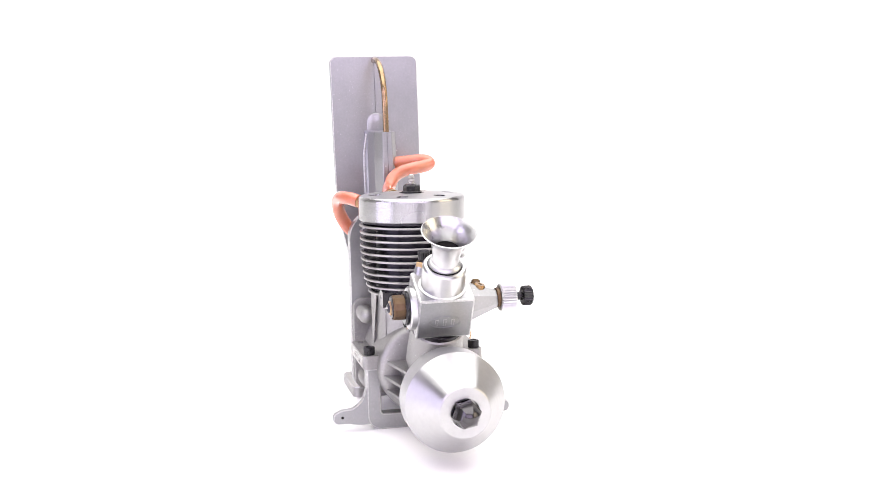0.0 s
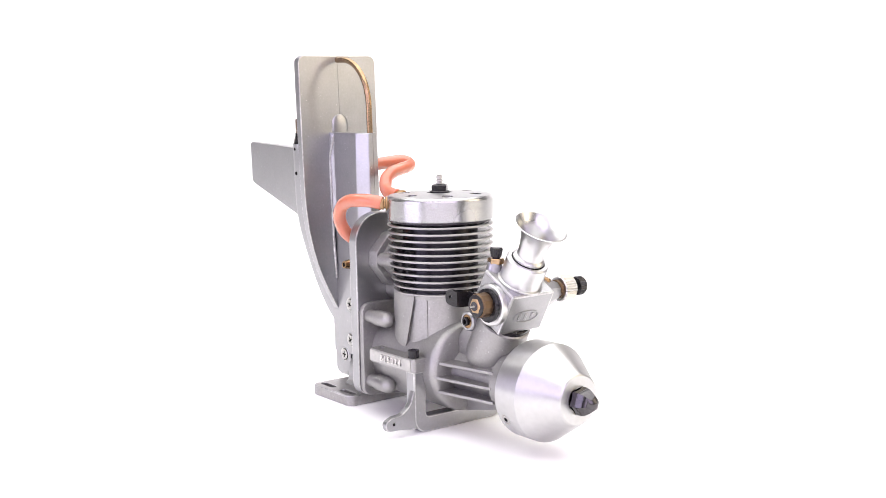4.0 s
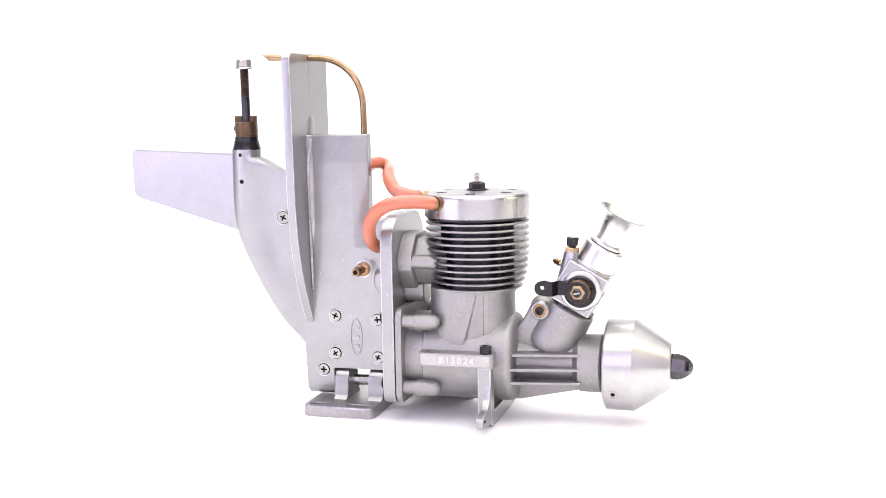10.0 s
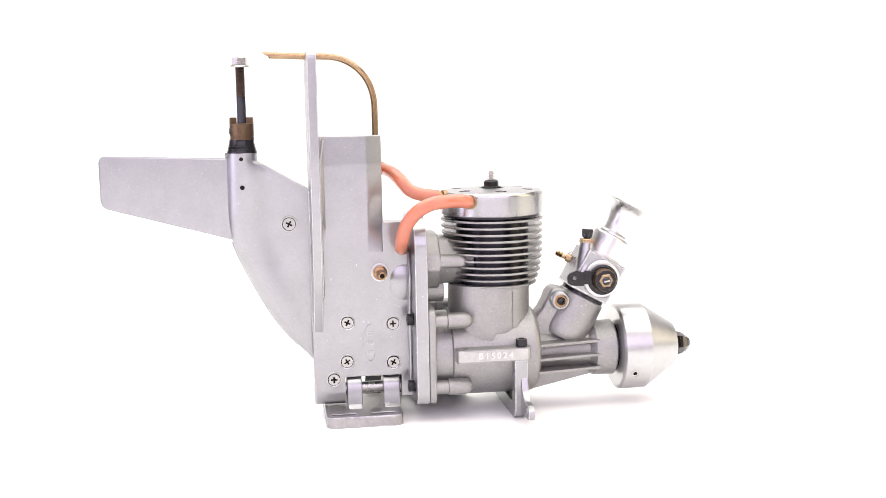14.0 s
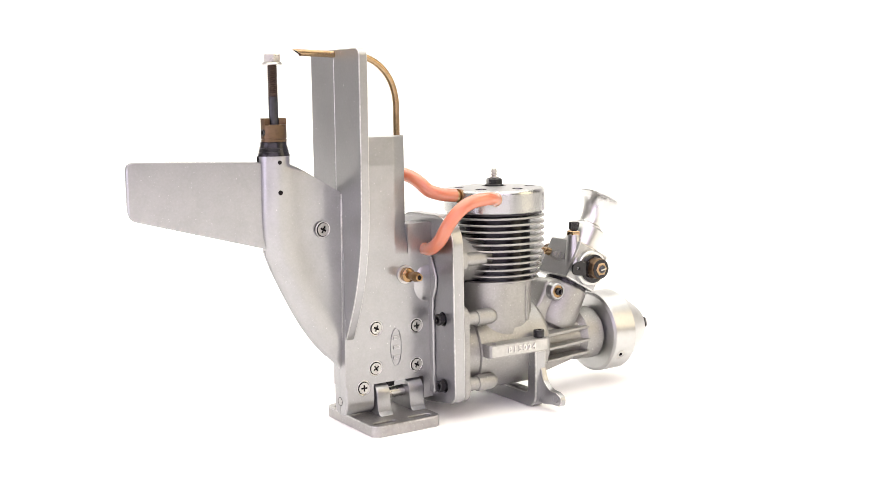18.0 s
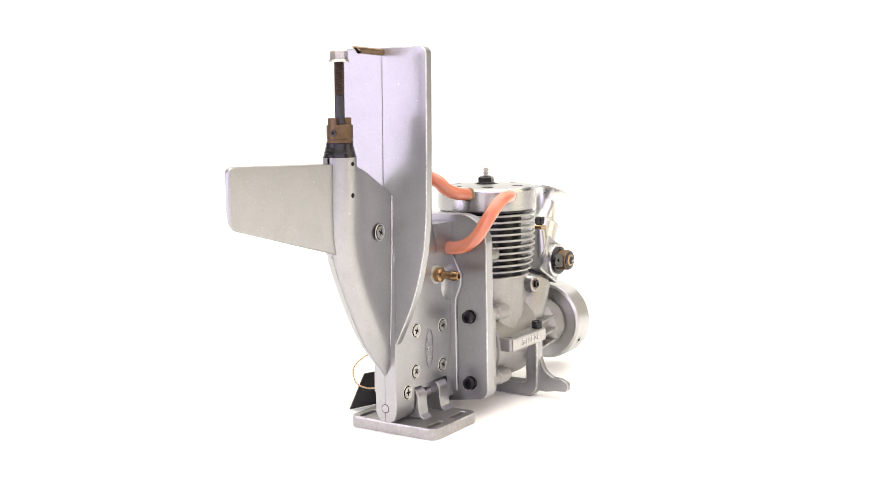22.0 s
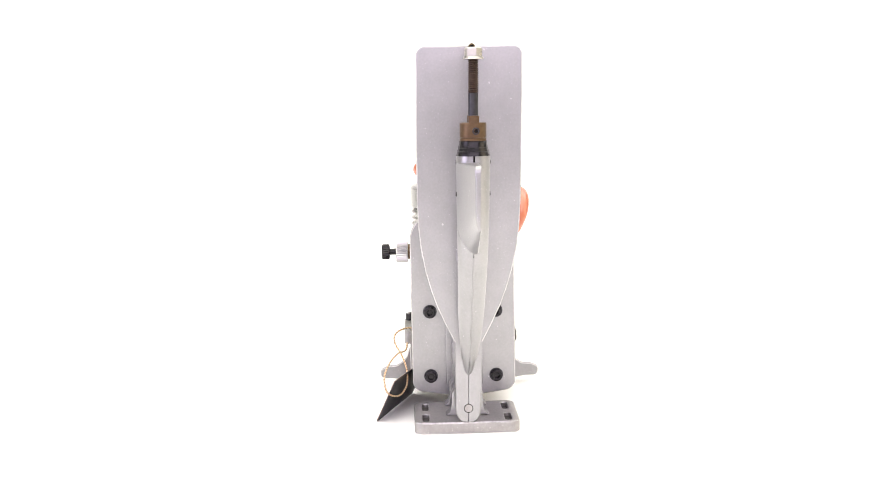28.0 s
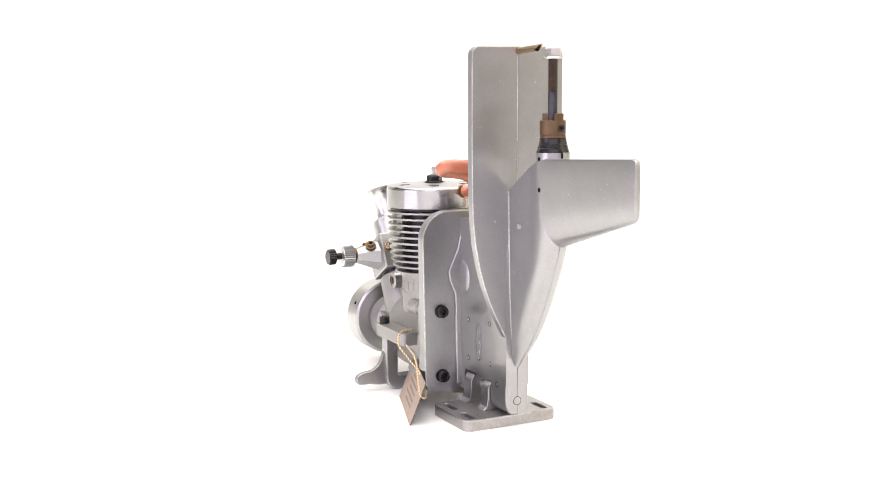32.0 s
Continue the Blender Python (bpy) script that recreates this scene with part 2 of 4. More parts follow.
def carve(bm, cutters):
    """The body of bm with the cutters' bodies taken out of it."""
    made = []
    for b in (bm, cutters):
        bmesh.ops.recalc_face_normals(b, faces=b.faces[:])
        me = bpy.data.meshes.new("blank")
        b.to_mesh(me)
        b.free()
        made.append(new("blank", me))
    mod = made[0].modifiers.new("cut", "BOOLEAN")
    mod.operation, mod.solver, mod.object = "DIFFERENCE", "EXACT", made[1]
    bpy.context.view_layer.update()
    out = bmesh.new()
    got = bpy.data.meshes.new_from_object(made[0].evaluated_get(bpy.context.evaluated_depsgraph_get()))
    out.from_mesh(got)
    bpy.data.meshes.remove(got)
    for ob in made:
        me = ob.data
        bpy.data.objects.remove(ob)
        bpy.data.meshes.remove(me)
    return out


def mirrored(bm):
    for v in bm.verts:
        v.co.y = -v.co.y
    return bm


def socket_bolt(parent, base, axis, r=3.0, h=3.4, label=""):
    """Black cap screw with a hexagon socket; base is where its head sits."""
    u, v, w = basis(axis)
    m = Matrix.Translation(base) @ Matrix((u, v, w)).transposed().to_4x4()
    bm = slab(bmesh.new(), circle(0, 0, r, 28), 0.0, h, "z", [circle(0, 0, r * 0.52, 6)], m)
    soften(bm, 0.35, 2, 60)
    rod(bm, m @ Vector((0, 0, 0.05)), m @ Vector((0, 0, h * 0.45)), r * 0.9, n=20)
    return part("cap_screw", bm, BLACK, parent, label)


def cross_screw(parent, base, axis, r=3.3, turn=0.4):
    """Countersunk cross-head screw, nearly flush."""
    u, v, w = basis(axis)
    m = Matrix.Translation(base) @ Matrix((u, v, w)).transposed().to_4x4() @ Matrix.Rotation(turn, 4, "Z")
    a, b = r * 0.14, r * 0.54
    cross = [(a, a), (a, b), (-a, b), (-a, a), (-b, a), (-b, -a), (-a, -a), (-a, -b), (a, -b), (a, -a), (b, -a), (b, a)]
    bm = slab(bmesh.new(), circle(0, 0, r - 0.25, 28), -0.3, 0.55, "z", [cross], m)
    ob = part("cross_screw", bm, SCREW, parent)
    part("countersink_gap", rod(bmesh.new(), m @ Vector((0, 0, -0.3)), m @ Vector((0, 0, 0.16)), r + 0.1, n=28, edge=0.1), DARK, ob)
    part("countersink_rim", lathe(bmesh.new(), m @ Vector((0, 0, -0.3)), w, [(r + 0.1, 0), (r + 0.7, 0), (r + 0.7, 0.36), (r + 0.45, 0.5), (r + 0.1, 0.36), (r + 0.1, 0)], 32), EDGE, ob)
    return ob


def emblem(parent, m, w, h, mat, relief=0.5, bend=0.0):
    """Raised oval badge with bars in it, in the plane of m or bent round a radius."""
    bm = bmesh.new()
    n = 36
    outer = [(w * math.cos(2 * math.pi * i / n), h * math.sin(2 * math.pi * i / n)) for i in range(n)]
    k = min(w, h)
    inner = [(x * (1 - 0.14 * k / w), y * (1 - 0.14 * k / h)) for x, y in outer]
    slab(bm, outer, -0.3, relief, "z", [inner])
    for c in (-0.5, 0.0, 0.5):
        if w > h:
            block(bm, c * w - 0.10 * w, c * w + 0.08 * w, -h * 0.5, h * 0.5, -0.3, relief, 0.15)
        else:
            block(bm, -w * 0.5, w * 0.5, c * h - 0.1 * h, c * h + 0.08 * h, -0.3, relief, 0.15)
    if bend:
        for v in bm.verts:
            a = v.co.x / bend
            v.co.x, v.co.z = (bend + v.co.z) * math.sin(a), (bend + v.co.z) * math.cos(a) - bend
    bm.transform(m)
    return part("emblem", bm, mat, parent, "raised oval badge")

# ---- the setting: white sweep ----
def sweep():
    prof = [(-2.4, 0.0), (1.1, 0.0)]
    for i in range(1, 25):
        a = math.pi / 2 * i / 24
        prof.append((1.1 + 0.5 * math.sin(a), 0.5 - 0.5 * math.cos(a)))
    prof.append((1.6, 1.7))
    back = [(y + 0.006, z) if z > 0.45 else (y + 0.003, z - 0.006) for y, z in reversed(prof)]
    bm = bmesh.new()
    rows = [[bm.verts.new((x, y, z)) for y, z in prof + back] for x in (-2.4, 2.4)]
    n = len(rows[0])
    for i in range(n):
        j = (i + 1) % n
        bm.faces.new((rows[0][i], rows[0][j], rows[1][j], rows[1][i]))
    for i in range(len(prof) - 1):
        for row in rows:
            bm.faces.new((row[i], row[i + 1], row[n - 2 - i], row[n - 1 - i]))
    bmesh.ops.recalc_face_normals(bm, faces=bm.faces[:])
    me = bpy.data.meshes.new("backdrop")
    bm.to_mesh(me)
    bm.free()
    me.materials.append(PAPER)
    return tagged(new("backdrop", me), "seamless white photographic sweep under and behind the engine", "backdrop", kind="structure")


sweep()


def studio_room():
    """Unseen plain walls, floor and ceiling, added to close the studio and bounce its light."""
    x, y0, y1, h, w = 2.5, -2.5, 1.75, 2.6, 0.12
    for name, lo, hi, mat, label in (
        ("wall_west", (-x - w, y0, 0), (-x, y1, h), WALLPAINT, "plain grey painted wall, added out of view"),
        ("wall_east", (x, y0, 0), (x + w, y1, h), WALLPAINT, "plain grey painted wall, added out of view"),
        ("wall_south", (-x - w, y0 - w, 0), (x + w, y0, h), WALLPAINT, "plain grey painted wall, added out of view"),
        ("wall_north", (-x - w, y1, 0), (x + w, y1 + w, h), WALLPAINT, "plain grey painted wall, added out of view"),
        ("ceiling", (-x - w, y0 - w, h), (x + w, y1 + w, h + w), WALLPAINT, "plain grey painted ceiling, added out of view"),
        ("floor", (-x - w, y0 - w, -0.12), (x + w, y1 + w, -0.012), FLOORPAINT, "grey painted floor under the sweep, added out of view"),
    ):
        bm = bmesh.new()
        bmesh.ops.create_cube(bm, size=1)
        for v in bm.verts:
            v.co = Vector([(a + b) / 2 + c * (b - a) for a, b, c in zip(lo, hi, v.co)])
        me = bpy.data.meshes.new(name)
        bm.to_mesh(me)
        bm.free()
        me.materials.append(mat)
        tagged(new(name, me), label, name.split("_")[0], kind="structure")


studio_room()

engine = thing("outboard_engine", "silver cast-aluminium model boat outboard engine with drive leg, on white sweep", "model engine")


# ---- hinge pad and its ears ----
def hinge(eng):
    y0, y1 = -24.0, 27.2
    outline = rounded([(-88.4, y0), (-50.2, y0), (-50.2, y1), (-88.4, y1)], 4.0)
    holes = []
    for sx in (-79.6, -60.0):
        for sy in (-18.6, 21.6):
            holes.append(rounded([(sx - 6.4, sy - 1.6), (sx + 6.4, sy - 1.6), (sx + 6.4, sy + 1.6), (sx - 6.4, sy + 1.6)], 1.5, 4))
    bm = slab(bmesh.new(), outline, -1.2, 4.6, "z", holes)
    soften(bm, 0.55, 2, 60)
    rim = [e for e in bm.edges if all(v.co.z > 4.0 and min(v.co.x + 88.4, -50.2 - v.co.x, v.co.y - y0, y1 - v.co.y) < 0.02 for v in e.verts)]
    for f in bmesh.ops.bevel(bm, geom=rim, offset=0.9, segments=3, profile=0.5, affect="EDGES", clamp_overlap=True)["faces"]:
        f.material_index = 1
    pad = part("mounting_pad", bm, PADCAST, eng, "flat cast pad with four slots")
    # dark fills paint the shade down in the slots
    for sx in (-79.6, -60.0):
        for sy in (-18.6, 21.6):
            part("slot_shade", slab(bmesh.new(), rounded([(sx - 6.3, sy - 1.5), (sx + 6.3, sy - 1.5), (sx + 6.3, sy + 1.5), (sx - 6.3, sy + 1.5)], 1.45, 4), -1.0, 2.6, "z"), RECESS_SHADE, pad)
    ear = [(-11.0, 4.5), (-8.6, 6.5), (-7.8, 11.0), (-7.8, 15.5), (-6.0, 18.6), (-3.0, 20.0), (3.0, 20.0), (6.0, 18.6), (7.8, 15.5), (7.8, 11.0), (8.6, 6.5), (11.0, 4.5)]
    for x0, x1 in ((-76.8, -69.2), (-58.4, -49.9)):
        bm = slab(bmesh.new(), [(y + 1.0, z) for y, z in ear], x0, x1, "x", edge=0.7)
        for f in bm.faces:
            f.material_index = 0
        part("hinge_ear", bm, CAST, pad)
    part("hinge_pin", rod(bmesh.new(), (-80, 0.8, 13.2), (-47.5, 0.8, 13.2), 2.9), SCREW, eng, "polished steel hinge pin")


hinge(engine)


# ---- drive leg in two halves ----
def leg(eng):
    low = rounded([(-93.2, 20.3, 0), (-77.6, 20.3, 0), (-48.8, 20.3, 0.8), (-48.8, 9.0, 0.6), (-43.4, 9.0, 0.4), (-43.4, 98.6, 0.6), (-57.0, 98.6, 0.6), (-57.0, 84.0, 0.4), (-93.2, 84.0, 0.4)], 0.5)
    for side in (-1, 1):
        bm = bmesh.new()
        slab(bm, low, 0.1, 6.2, "y")
        soften(bm, 0.6, keep=lambda c: (c.z > 83.5 and c.x < -56.5) or (c.z < 20.5 and c.x < -77))
        t = slab(bmesh.new(), [(0.1, 5.4), (1.6, 5.5), (2.9, 5.9), (4.1, 6.7), (5.1, 7.9), (5.75, 9.4), (6.08, 11.0), (6.18, 13.0), (6.18, 26.0), (0.1, 26.0)], -93.18, -77.62, "x")
        soften(t, 1.2, 3, 50, keep=lambda c: c.y < 0.2 or c.z > 25 or c.x > -78)
        for f in t.faces:
            f.material_index = 0
        join(bm, t)
        rings = []
        for z, f in ((84.0, 0.0), (88.0, 0.15), (93.0, 0.6), (98.0, 1.0), (127.6, 1.0), (128.6, 1.0), (141.9, 1.0), (142.3, 1.0)):
            e = (0.4 if z > 142 else 0.0) + 0.03 * max(0.0, z - 128.1)
            sec = [(-93.2 + 1.2 * f, 0.1), (-93.2 + 1.2 * f, 5.4), (-92.3 + 1.2 * f, 6.2 + 1.5 * f), (-87.6, 6.2 + 1.5 * f), (-86.4, 6.2 + 1.1 * f), (-85.2, 6.2), (-65.0, 6.2), (-63.6, 6.2 - 0.15 * f),
                   (-57.4 + 0.3 * f, 6.2 - 2.9 * f), (-57.0 + 0.6 * f, 5.8 - 3.2 * f), (-57.0 + 0.6 * f, 0.1)]
            rings.append([bm.verts.new((x, y - (e if y > 1 else 0), z)) for x, y in sec])
        for p, q in zip(rings, rings[1:]):
            for k in range(len(p)):
                j = (k + 1) % len(p)
                bm.faces.new((p[k], p[j], q[j], q[k]))
        bm.faces.new(rings[-1])
        if side < 0:
            mirrored(bm)
        half = part("leg_half", bm, CAST, eng)
        edge = [(-87.4, 6.6, 62.0), (-87.4, 7.3, 78.0), (-87.4, 7.6, 96.0), (-87.4, 7.7, 126.0), (-86.6, 7.2, 133.0), (-85.6, 6.3, 140.5)]
        # bead in lightened metal carries the lip's bright highlight
        part("edge_bead", hose(bmesh.new(), [(x, side * y, z) for x, y, z in edge], 0.75, 10, 4), CAST_EDGE, half, "lightened bead for the lit lip along the plate")
        if side < 0:
            for k, (x, z) in enumerate(((-75.8, 48.3), (-52.7, 46.9), (-76.4, 28.2), (-52.9, 26.9), (-83.3, 19.2))):
                cross_screw(half, (x, -6.2, z), (0, -1, 0), 3.1, 0.35 + k * 0.5)
            m = Matrix.Translation((-64.5, -6.2, 37.4)) @ Matrix(((1, 0, 0), (0, 0, -1), (0, 1, 0))).to_4x4()
            emblem(half, m, 3.3, 9.8, CAST)
        else:
            for x, z in ((-75.8, 48.3), (-52.7, 46.9), (-76.4, 28.2), (-52.9, 26.9), (-83.3, 19.2)):
                end = part("screw_end", rod(bmesh.new(), (x, 5.6, z), (x, 6.42, z), 1.0), SCREW, half)
                part("screw_hole", rod(bmesh.new(), (x, 5.6, z), (x, 6.26, z), 1.3, edge=0.05), DARK, end)
            m = Matrix.Translation((-64.5, 6.2, 37.4)) @ Matrix(((-1, 0, 0), (0, 0, 1), (0, 1, 0))).to_4x4()
            emblem(half, m, 3.3, 9.8, CAST)
    pin = part("end_pin", rod(bmesh.new(), (-93.3, 0.0, 12.6), (-91.0, 0.0, 12.6), 2.1), PADCAST, eng, "bright pin end in the seam")
    part("pin_hole", rod(bmesh.new(), (-93.26, 0.0, 12.6), (-91.0, 0.0, 12.6), 2.25, edge=0.05), RECESS_SHADE, pin)
    # domes beside the mounting flange
    for side in (-1, 1):
        bm = bmesh.new()
        bmesh.ops.create_uvsphere(bm, u_segments=28, v_segments=18, radius=1.0)
        for v in bm.verts:
            v.co = Vector((-46.5 + v.co.x * 8.6, side * 4.6 + v.co.y * 3.3, 68.0 + v.co.z * 10.5))
        part("casting_dome", bm, CAST, eng)


LEAN[0] = 1.0
leg(engine)


# ---- anti-ventilation plate, two halves with a seam ----
def plate(eng):
    prof = [(0.09, 183.6), (24.6, 183.6, 4.0), (24.6, 140, 0), (24.3, 112, 0), (23.8, 101, 0), (22.6, 90, 0), (20.4, 79, 0), (17.8, 70, 0), (15.0, 62.3, 0), (11.2, 54, 0), (7.2, 46.0, 0), (3.0, 39, 0), (0.09, 35, 0)]
    outline = rounded(prof, 0.0, 6)
    for side in (-1, 1):
        bm = slab(bmesh.new(), [(y, z) for y, z in outline], -92.6, -88.0, "x")
        soften(bm, 0.5, keep=lambda c: c.y < 0.5)
        if side < 0:
            mirrored(bm)
        part("plate_half", bm, CAST, eng, "flat cast plate half with rounded edge")
    # ridge in the lighter metal paints in the seam's lit side
    part("seam_ridge", hose(bmesh.new(), [(-92.55, 0.3, z) for z in (116, 130, 145, 160, 172, 179)], 0.24, 8, 3), CAST_EDGE, eng, "thin lightened ridge for the lit side of the seam")
    bm = lathe(bmesh.new(), (-87.6, 0, 141.0), (0, 0, 1), [(4.6, 0), (4.6, 6), (4.0, 8.6), (2.2, 10.6), (0, 11.2)], 28)
    for v in bm.verts:
        v.co.x, v.co.y = -88.2 + (v.co.x + 87.6) * 0.26, v.co.y * 1.15
    part("tube_boss", bm, CAST, eng)


plate(engine)


# ---- gear housing with propeller shaft and fin ----
def lower_unit(eng):
    zs = [27.0, 29, 32, 36, 40.5, 46, 52, 58, 64, 72, 80, 88, 97.5, 104, 110, 115.5, 116.2, 119, 122, 125, 127.5, 129.5, 131, 134, 135]
    rear = lambda z: float(np.interp(z, [27, 29.8, 40.2, 47, 54.6, 64, 73.6, 82, 90, 98, 108, 135], [-92.2, -93.6, -103.7, -109.3, -114.3, -119.5, -124.2, -128.2, -131.2, -132.6, -133.0, -132.6]))
    front = lambda z: float(np.interp(z, [34, 115.8, 130.8, 131, 135], [-92.0, -92.0, -117.6, -117.6, -117.6]))
    half = lambda z: float(np.interp(z, [27, 30, 40, 50, 64, 80, 97, 120, 135], [0.3, 1.7, 3.9, 5.1, 6.0, 6.5, 6.9, 7.4, 7.6]))
    for side in (-1, 1):
        bm = bmesh.new()
        rings = []
        for z in zs:
            r, f, h = rear(z), front(z), half(z)
            length = f - r
            ring = [(r, 0.12)]
            for k in range(1, 9):
                a = math.pi / 2 * k / 8
                ring.append((r + h * 1.05 * (1 - math.cos(a)), 0.12 + (h - 0.12) * math.sin(a)))
            rest = length - h * 1.05
            round_off = min(1.0, max(0.0, (z - 129.0) / 2.0))
            rest = max(rest, 1e-3)
            for k in range(1, 11):
                q = k / 10
                p = min(1.0, q * rest / 15.0)
                flank = h - h * 0.34 * p * p * (3 - 2 * p)
                y = (1 - round_off) * flank + round_off * h * math.sqrt(max(0.0, 1 - q * q))
                ring.append((r + h * 1.05 + rest * q, max(0.13, y)))
            ring.append((f, 0.12))
            rings.append([bm.verts.new((x, y, z)) for x, y in ring])
        for a, b in zip(rings, rings[1:]):
            for k in range(len(a)):
                j = (k + 1) % len(a)
                bm.faces.new((a[k], a[j], b[j], b[k]))
        bm.faces.new(rings[0])
        bm.faces.new(rings[-1])
        if side < 0:
            mirrored(bm)
        ob = part("gear_housing_half", bm, CAST, eng, "smooth curved casting half")
        s = side
        join_y = [(-92.9, s * (0.66 * half(z) + 0.25), z) for z in (44, 52, 60, 70, 80, 90, 100, 110, 115.6)]
        # lightened bead paints the lit line where housing meets plate
        part("junction_bead", hose(bmesh.new(), join_y, 0.5, 8, 3), CAST_EDGE, ob, "lightened bead for the lit casting line along the plate")
        # black caps on the surface paint the shaded vent openings
        for z in (132.2, 118.3):
            part("vent_hole", rod(bmesh.new(), (-125.2, s * 6.6, z), (-125.2, s * 7.62, z), 1.15, n=16), DARK, ob)
        if side < 0:
            cross_screw(ob, (-103.2, -5.55, 99.4), (0.09, -1, 0), 3.3, 0.3)
        else:
            end = part("screw_end", rod(bmesh.new(), (-103.2, 4.0, 99.4), (-103.2, 6.0, 99.4), 1.1), SCREW, ob)
            part("screw_rim", rod(bmesh.new(), (-103.2, 4.0, 99.4), (-103.2, 5.75, 99.4), 1.3, edge=0.05), CAST_EDGE, end)
    part("parting_ridge", hose(bmesh.new(), [(rear(z) - 0.05, 0, z) for z in (91, 84, 76, 68, 60, 52, 44, 37)], 0.42, 8, 4), CAST, eng, "thin raised parting line")
    # black block, slightly proud, painted in as the notch's shade
    part("seam_notch", slab(bmesh.new(), rounded([(-133.0, 128.6), (-129.0, 128.6), (-129.0, 135.1), (-133.0, 135.1)], 0.3, 2), -0.4, 0.4, "y"), DARK, eng)
    # the starboard face runs flush out of the housing and rounds off below, the port face leaves a corner
    bm = bmesh.new()
    rings = []
    for k in [i / 14 for i in range(14)] + [0.955, 0.975, 0.99, 1.0]:
        x = -124.6 - 69.3 * k
        corner = max(0.0, (k - 0.955) / 0.045)
        trim = 3.0 * (1 - math.sqrt(max(0.0, 1 - corner * corner)))
        top, low = 132.1 + 2.8 * k - trim, 90.3 + 19.4 * k + trim
        thin = 0.55 if k == 1.0 else 1.0
        port = -2.4 + 3.1 * k
        flank = lambda z: (half(z) - 0.03) * (1 - k) + 3.3 * k
        star = flank(top)
        mid = (port + star) / 2
        sec = [(port + 0.5, low), (port, low + 0.6), (port, top - 0.8), (port + 0.25, top - 0.25), (port + 0.8, top), (star - 0.9, top), (star - 0.25, top - 0.25), (star, top - 0.9)]
        for v in (0.75, 0.5, 0.36, 0.27, 0.2, 0.14, 0.09, 0.05, 0.02):
            g = 1.0 if v > 0.36 else math.sqrt(max(0.0, 1 - ((0.36 - v) / 0.36) ** 2))
            z = low + (top - low) * v
            sec.append((port + 0.5 + (flank(z) - port - 0.5) * g, z))
        rings.append([bm.verts.new((x, mid + (y - mid) * thin, z)) for y, z in sec])
    for p, q in zip(rings, rings[1:]):
        for i in range(len(p)):
            bm.faces.new((p[i], p[(i + 1) % len(p)], q[(i + 1) % len(p)], q[i]))
    bm.faces.new(rings[0])
    bm.faces.new(rings[-1])
    part("skeg_fin", bm, CAST, eng, "flat tapering cast fin")
    shaft = part("propeller_shaft", lathe(bmesh.new(), (-124.3, 0, 134), (0, 0, 1), [(2.2, 0), (2.2, 28), (1.95, 28.3), (1.95, 47), (1.6, 47.6)], 24), STEEL, eng, "dark steel shaft, threaded near its end")
    bm = bmesh.new()
    prof = []
    for k in range(17):
        z = 162.2 + k * 0.88
        prof += [(2.0, z), (2.35, z + 0.3), (2.35, z + 0.5), (2.0, z + 0.8)]
    lathe(bm, (-124.3, 0, 0), (0, 0, 1), prof, 20)
    part("thread", bm, RUST, shaft, "rust-brown screw thread")
    bm = lathe(bmesh.new(), (-124.3, 0, 176.6), (0, 0, 1), [(4.5, 0), (4.6, 0.5), (4.3, 1.1), (3.8, 1.3)], 28)
    t = bmesh.new()
    lathe(t, (-124.3, 0, 177.6), (0, 0, 1), [(3.5, 0), (3.9, 0.4), (3.9, 3.6), (3.3, 4.2), (2.2, 4.2), (2.2, 3.2)], 6, 0.3)
    join(bm, t)
    part("shaft_nut", bm, NICKEL, shaft, "plated flange nut")
    bm = lathe(bmesh.new(), (-124.8, 0, 134.8), (0, 0, 1), [(7.4, 0), (7.4, 0.6), (6.9, 2.0), (7.0, 2.3), (6.5, 3.6), (6.6, 3.9), (6.1, 5.2), (6.1, 6.6), (5.6, 6.8)], 36)
    part("bushing", bm, BLACK, eng, "black conical bearing bushing")
    bm = bmesh.new()
    lathe(bm, (-124.5, 0, 141.4), (0, 0, 1), [(5.2, 0), (5.9, 0.1), (5.9, 1.2), (5.6, 1.3), (5.6, 1.6), (5.9, 1.7), (5.9, 7.7), (5.5, 8.0), (2.4, 8.0)], 32)
    for s in (-1, 1):
        t = bmesh.new()
        slab(t, [(math.cos(a) * r, math.sin(a) * r) for r, aa in ((5.9, (-0.42, -0.2, 0, 0.2, 0.42)), (2.6, (0.5, 0, -0.5))) for a in aa], 149.0, 152.4, "z")
        soften(t, 0.2)
        t.transform(Matrix.Translation((-124.5, 0, 0)) @ Matrix.Rotation(math.pi / 2 * (1 + s), 4, "Z"))
        join(bm, t)
    col = part("drive_collar", bm, BROWN, eng, "browned brass drive collar with two dogs")
    t = lathe(bmesh.new(), (-129.6, -0.9, 145.8), (-1, 0, 0), [(1.0, 0), (1.6, 0), (1.6, 1.0), (1.0, 1.0), (1.0, 0)], 16)
    ring = part("set_screw", t, STEEL, col, "small dark set screw")
    part("hex_socket", rod(bmesh.new(), (-130.45, -0.9, 145.8), (-129.6, -0.9, 145.8), 1.02, n=6), DARK, ring)


lower_unit(engine)

# ---- bronze water tube ----
part("water_tube", hose(bmesh.new(), [(-111.3, 0, 182.2), (-104, 0, 181.9), (-92, 0, 181.4), (-80, 0, 181.0), (-72.5, 0, 178.9), (-66.3, 0, 174.6), (-61.6, 0, 168.2), (-59.2, 0, 160.0), (-58.9, 0, 150.0), (-58.9, 0, 141.0)], 1.62, 16, 6, cut=1.8), BRONZE, engine, "bent bronze outlet tube")
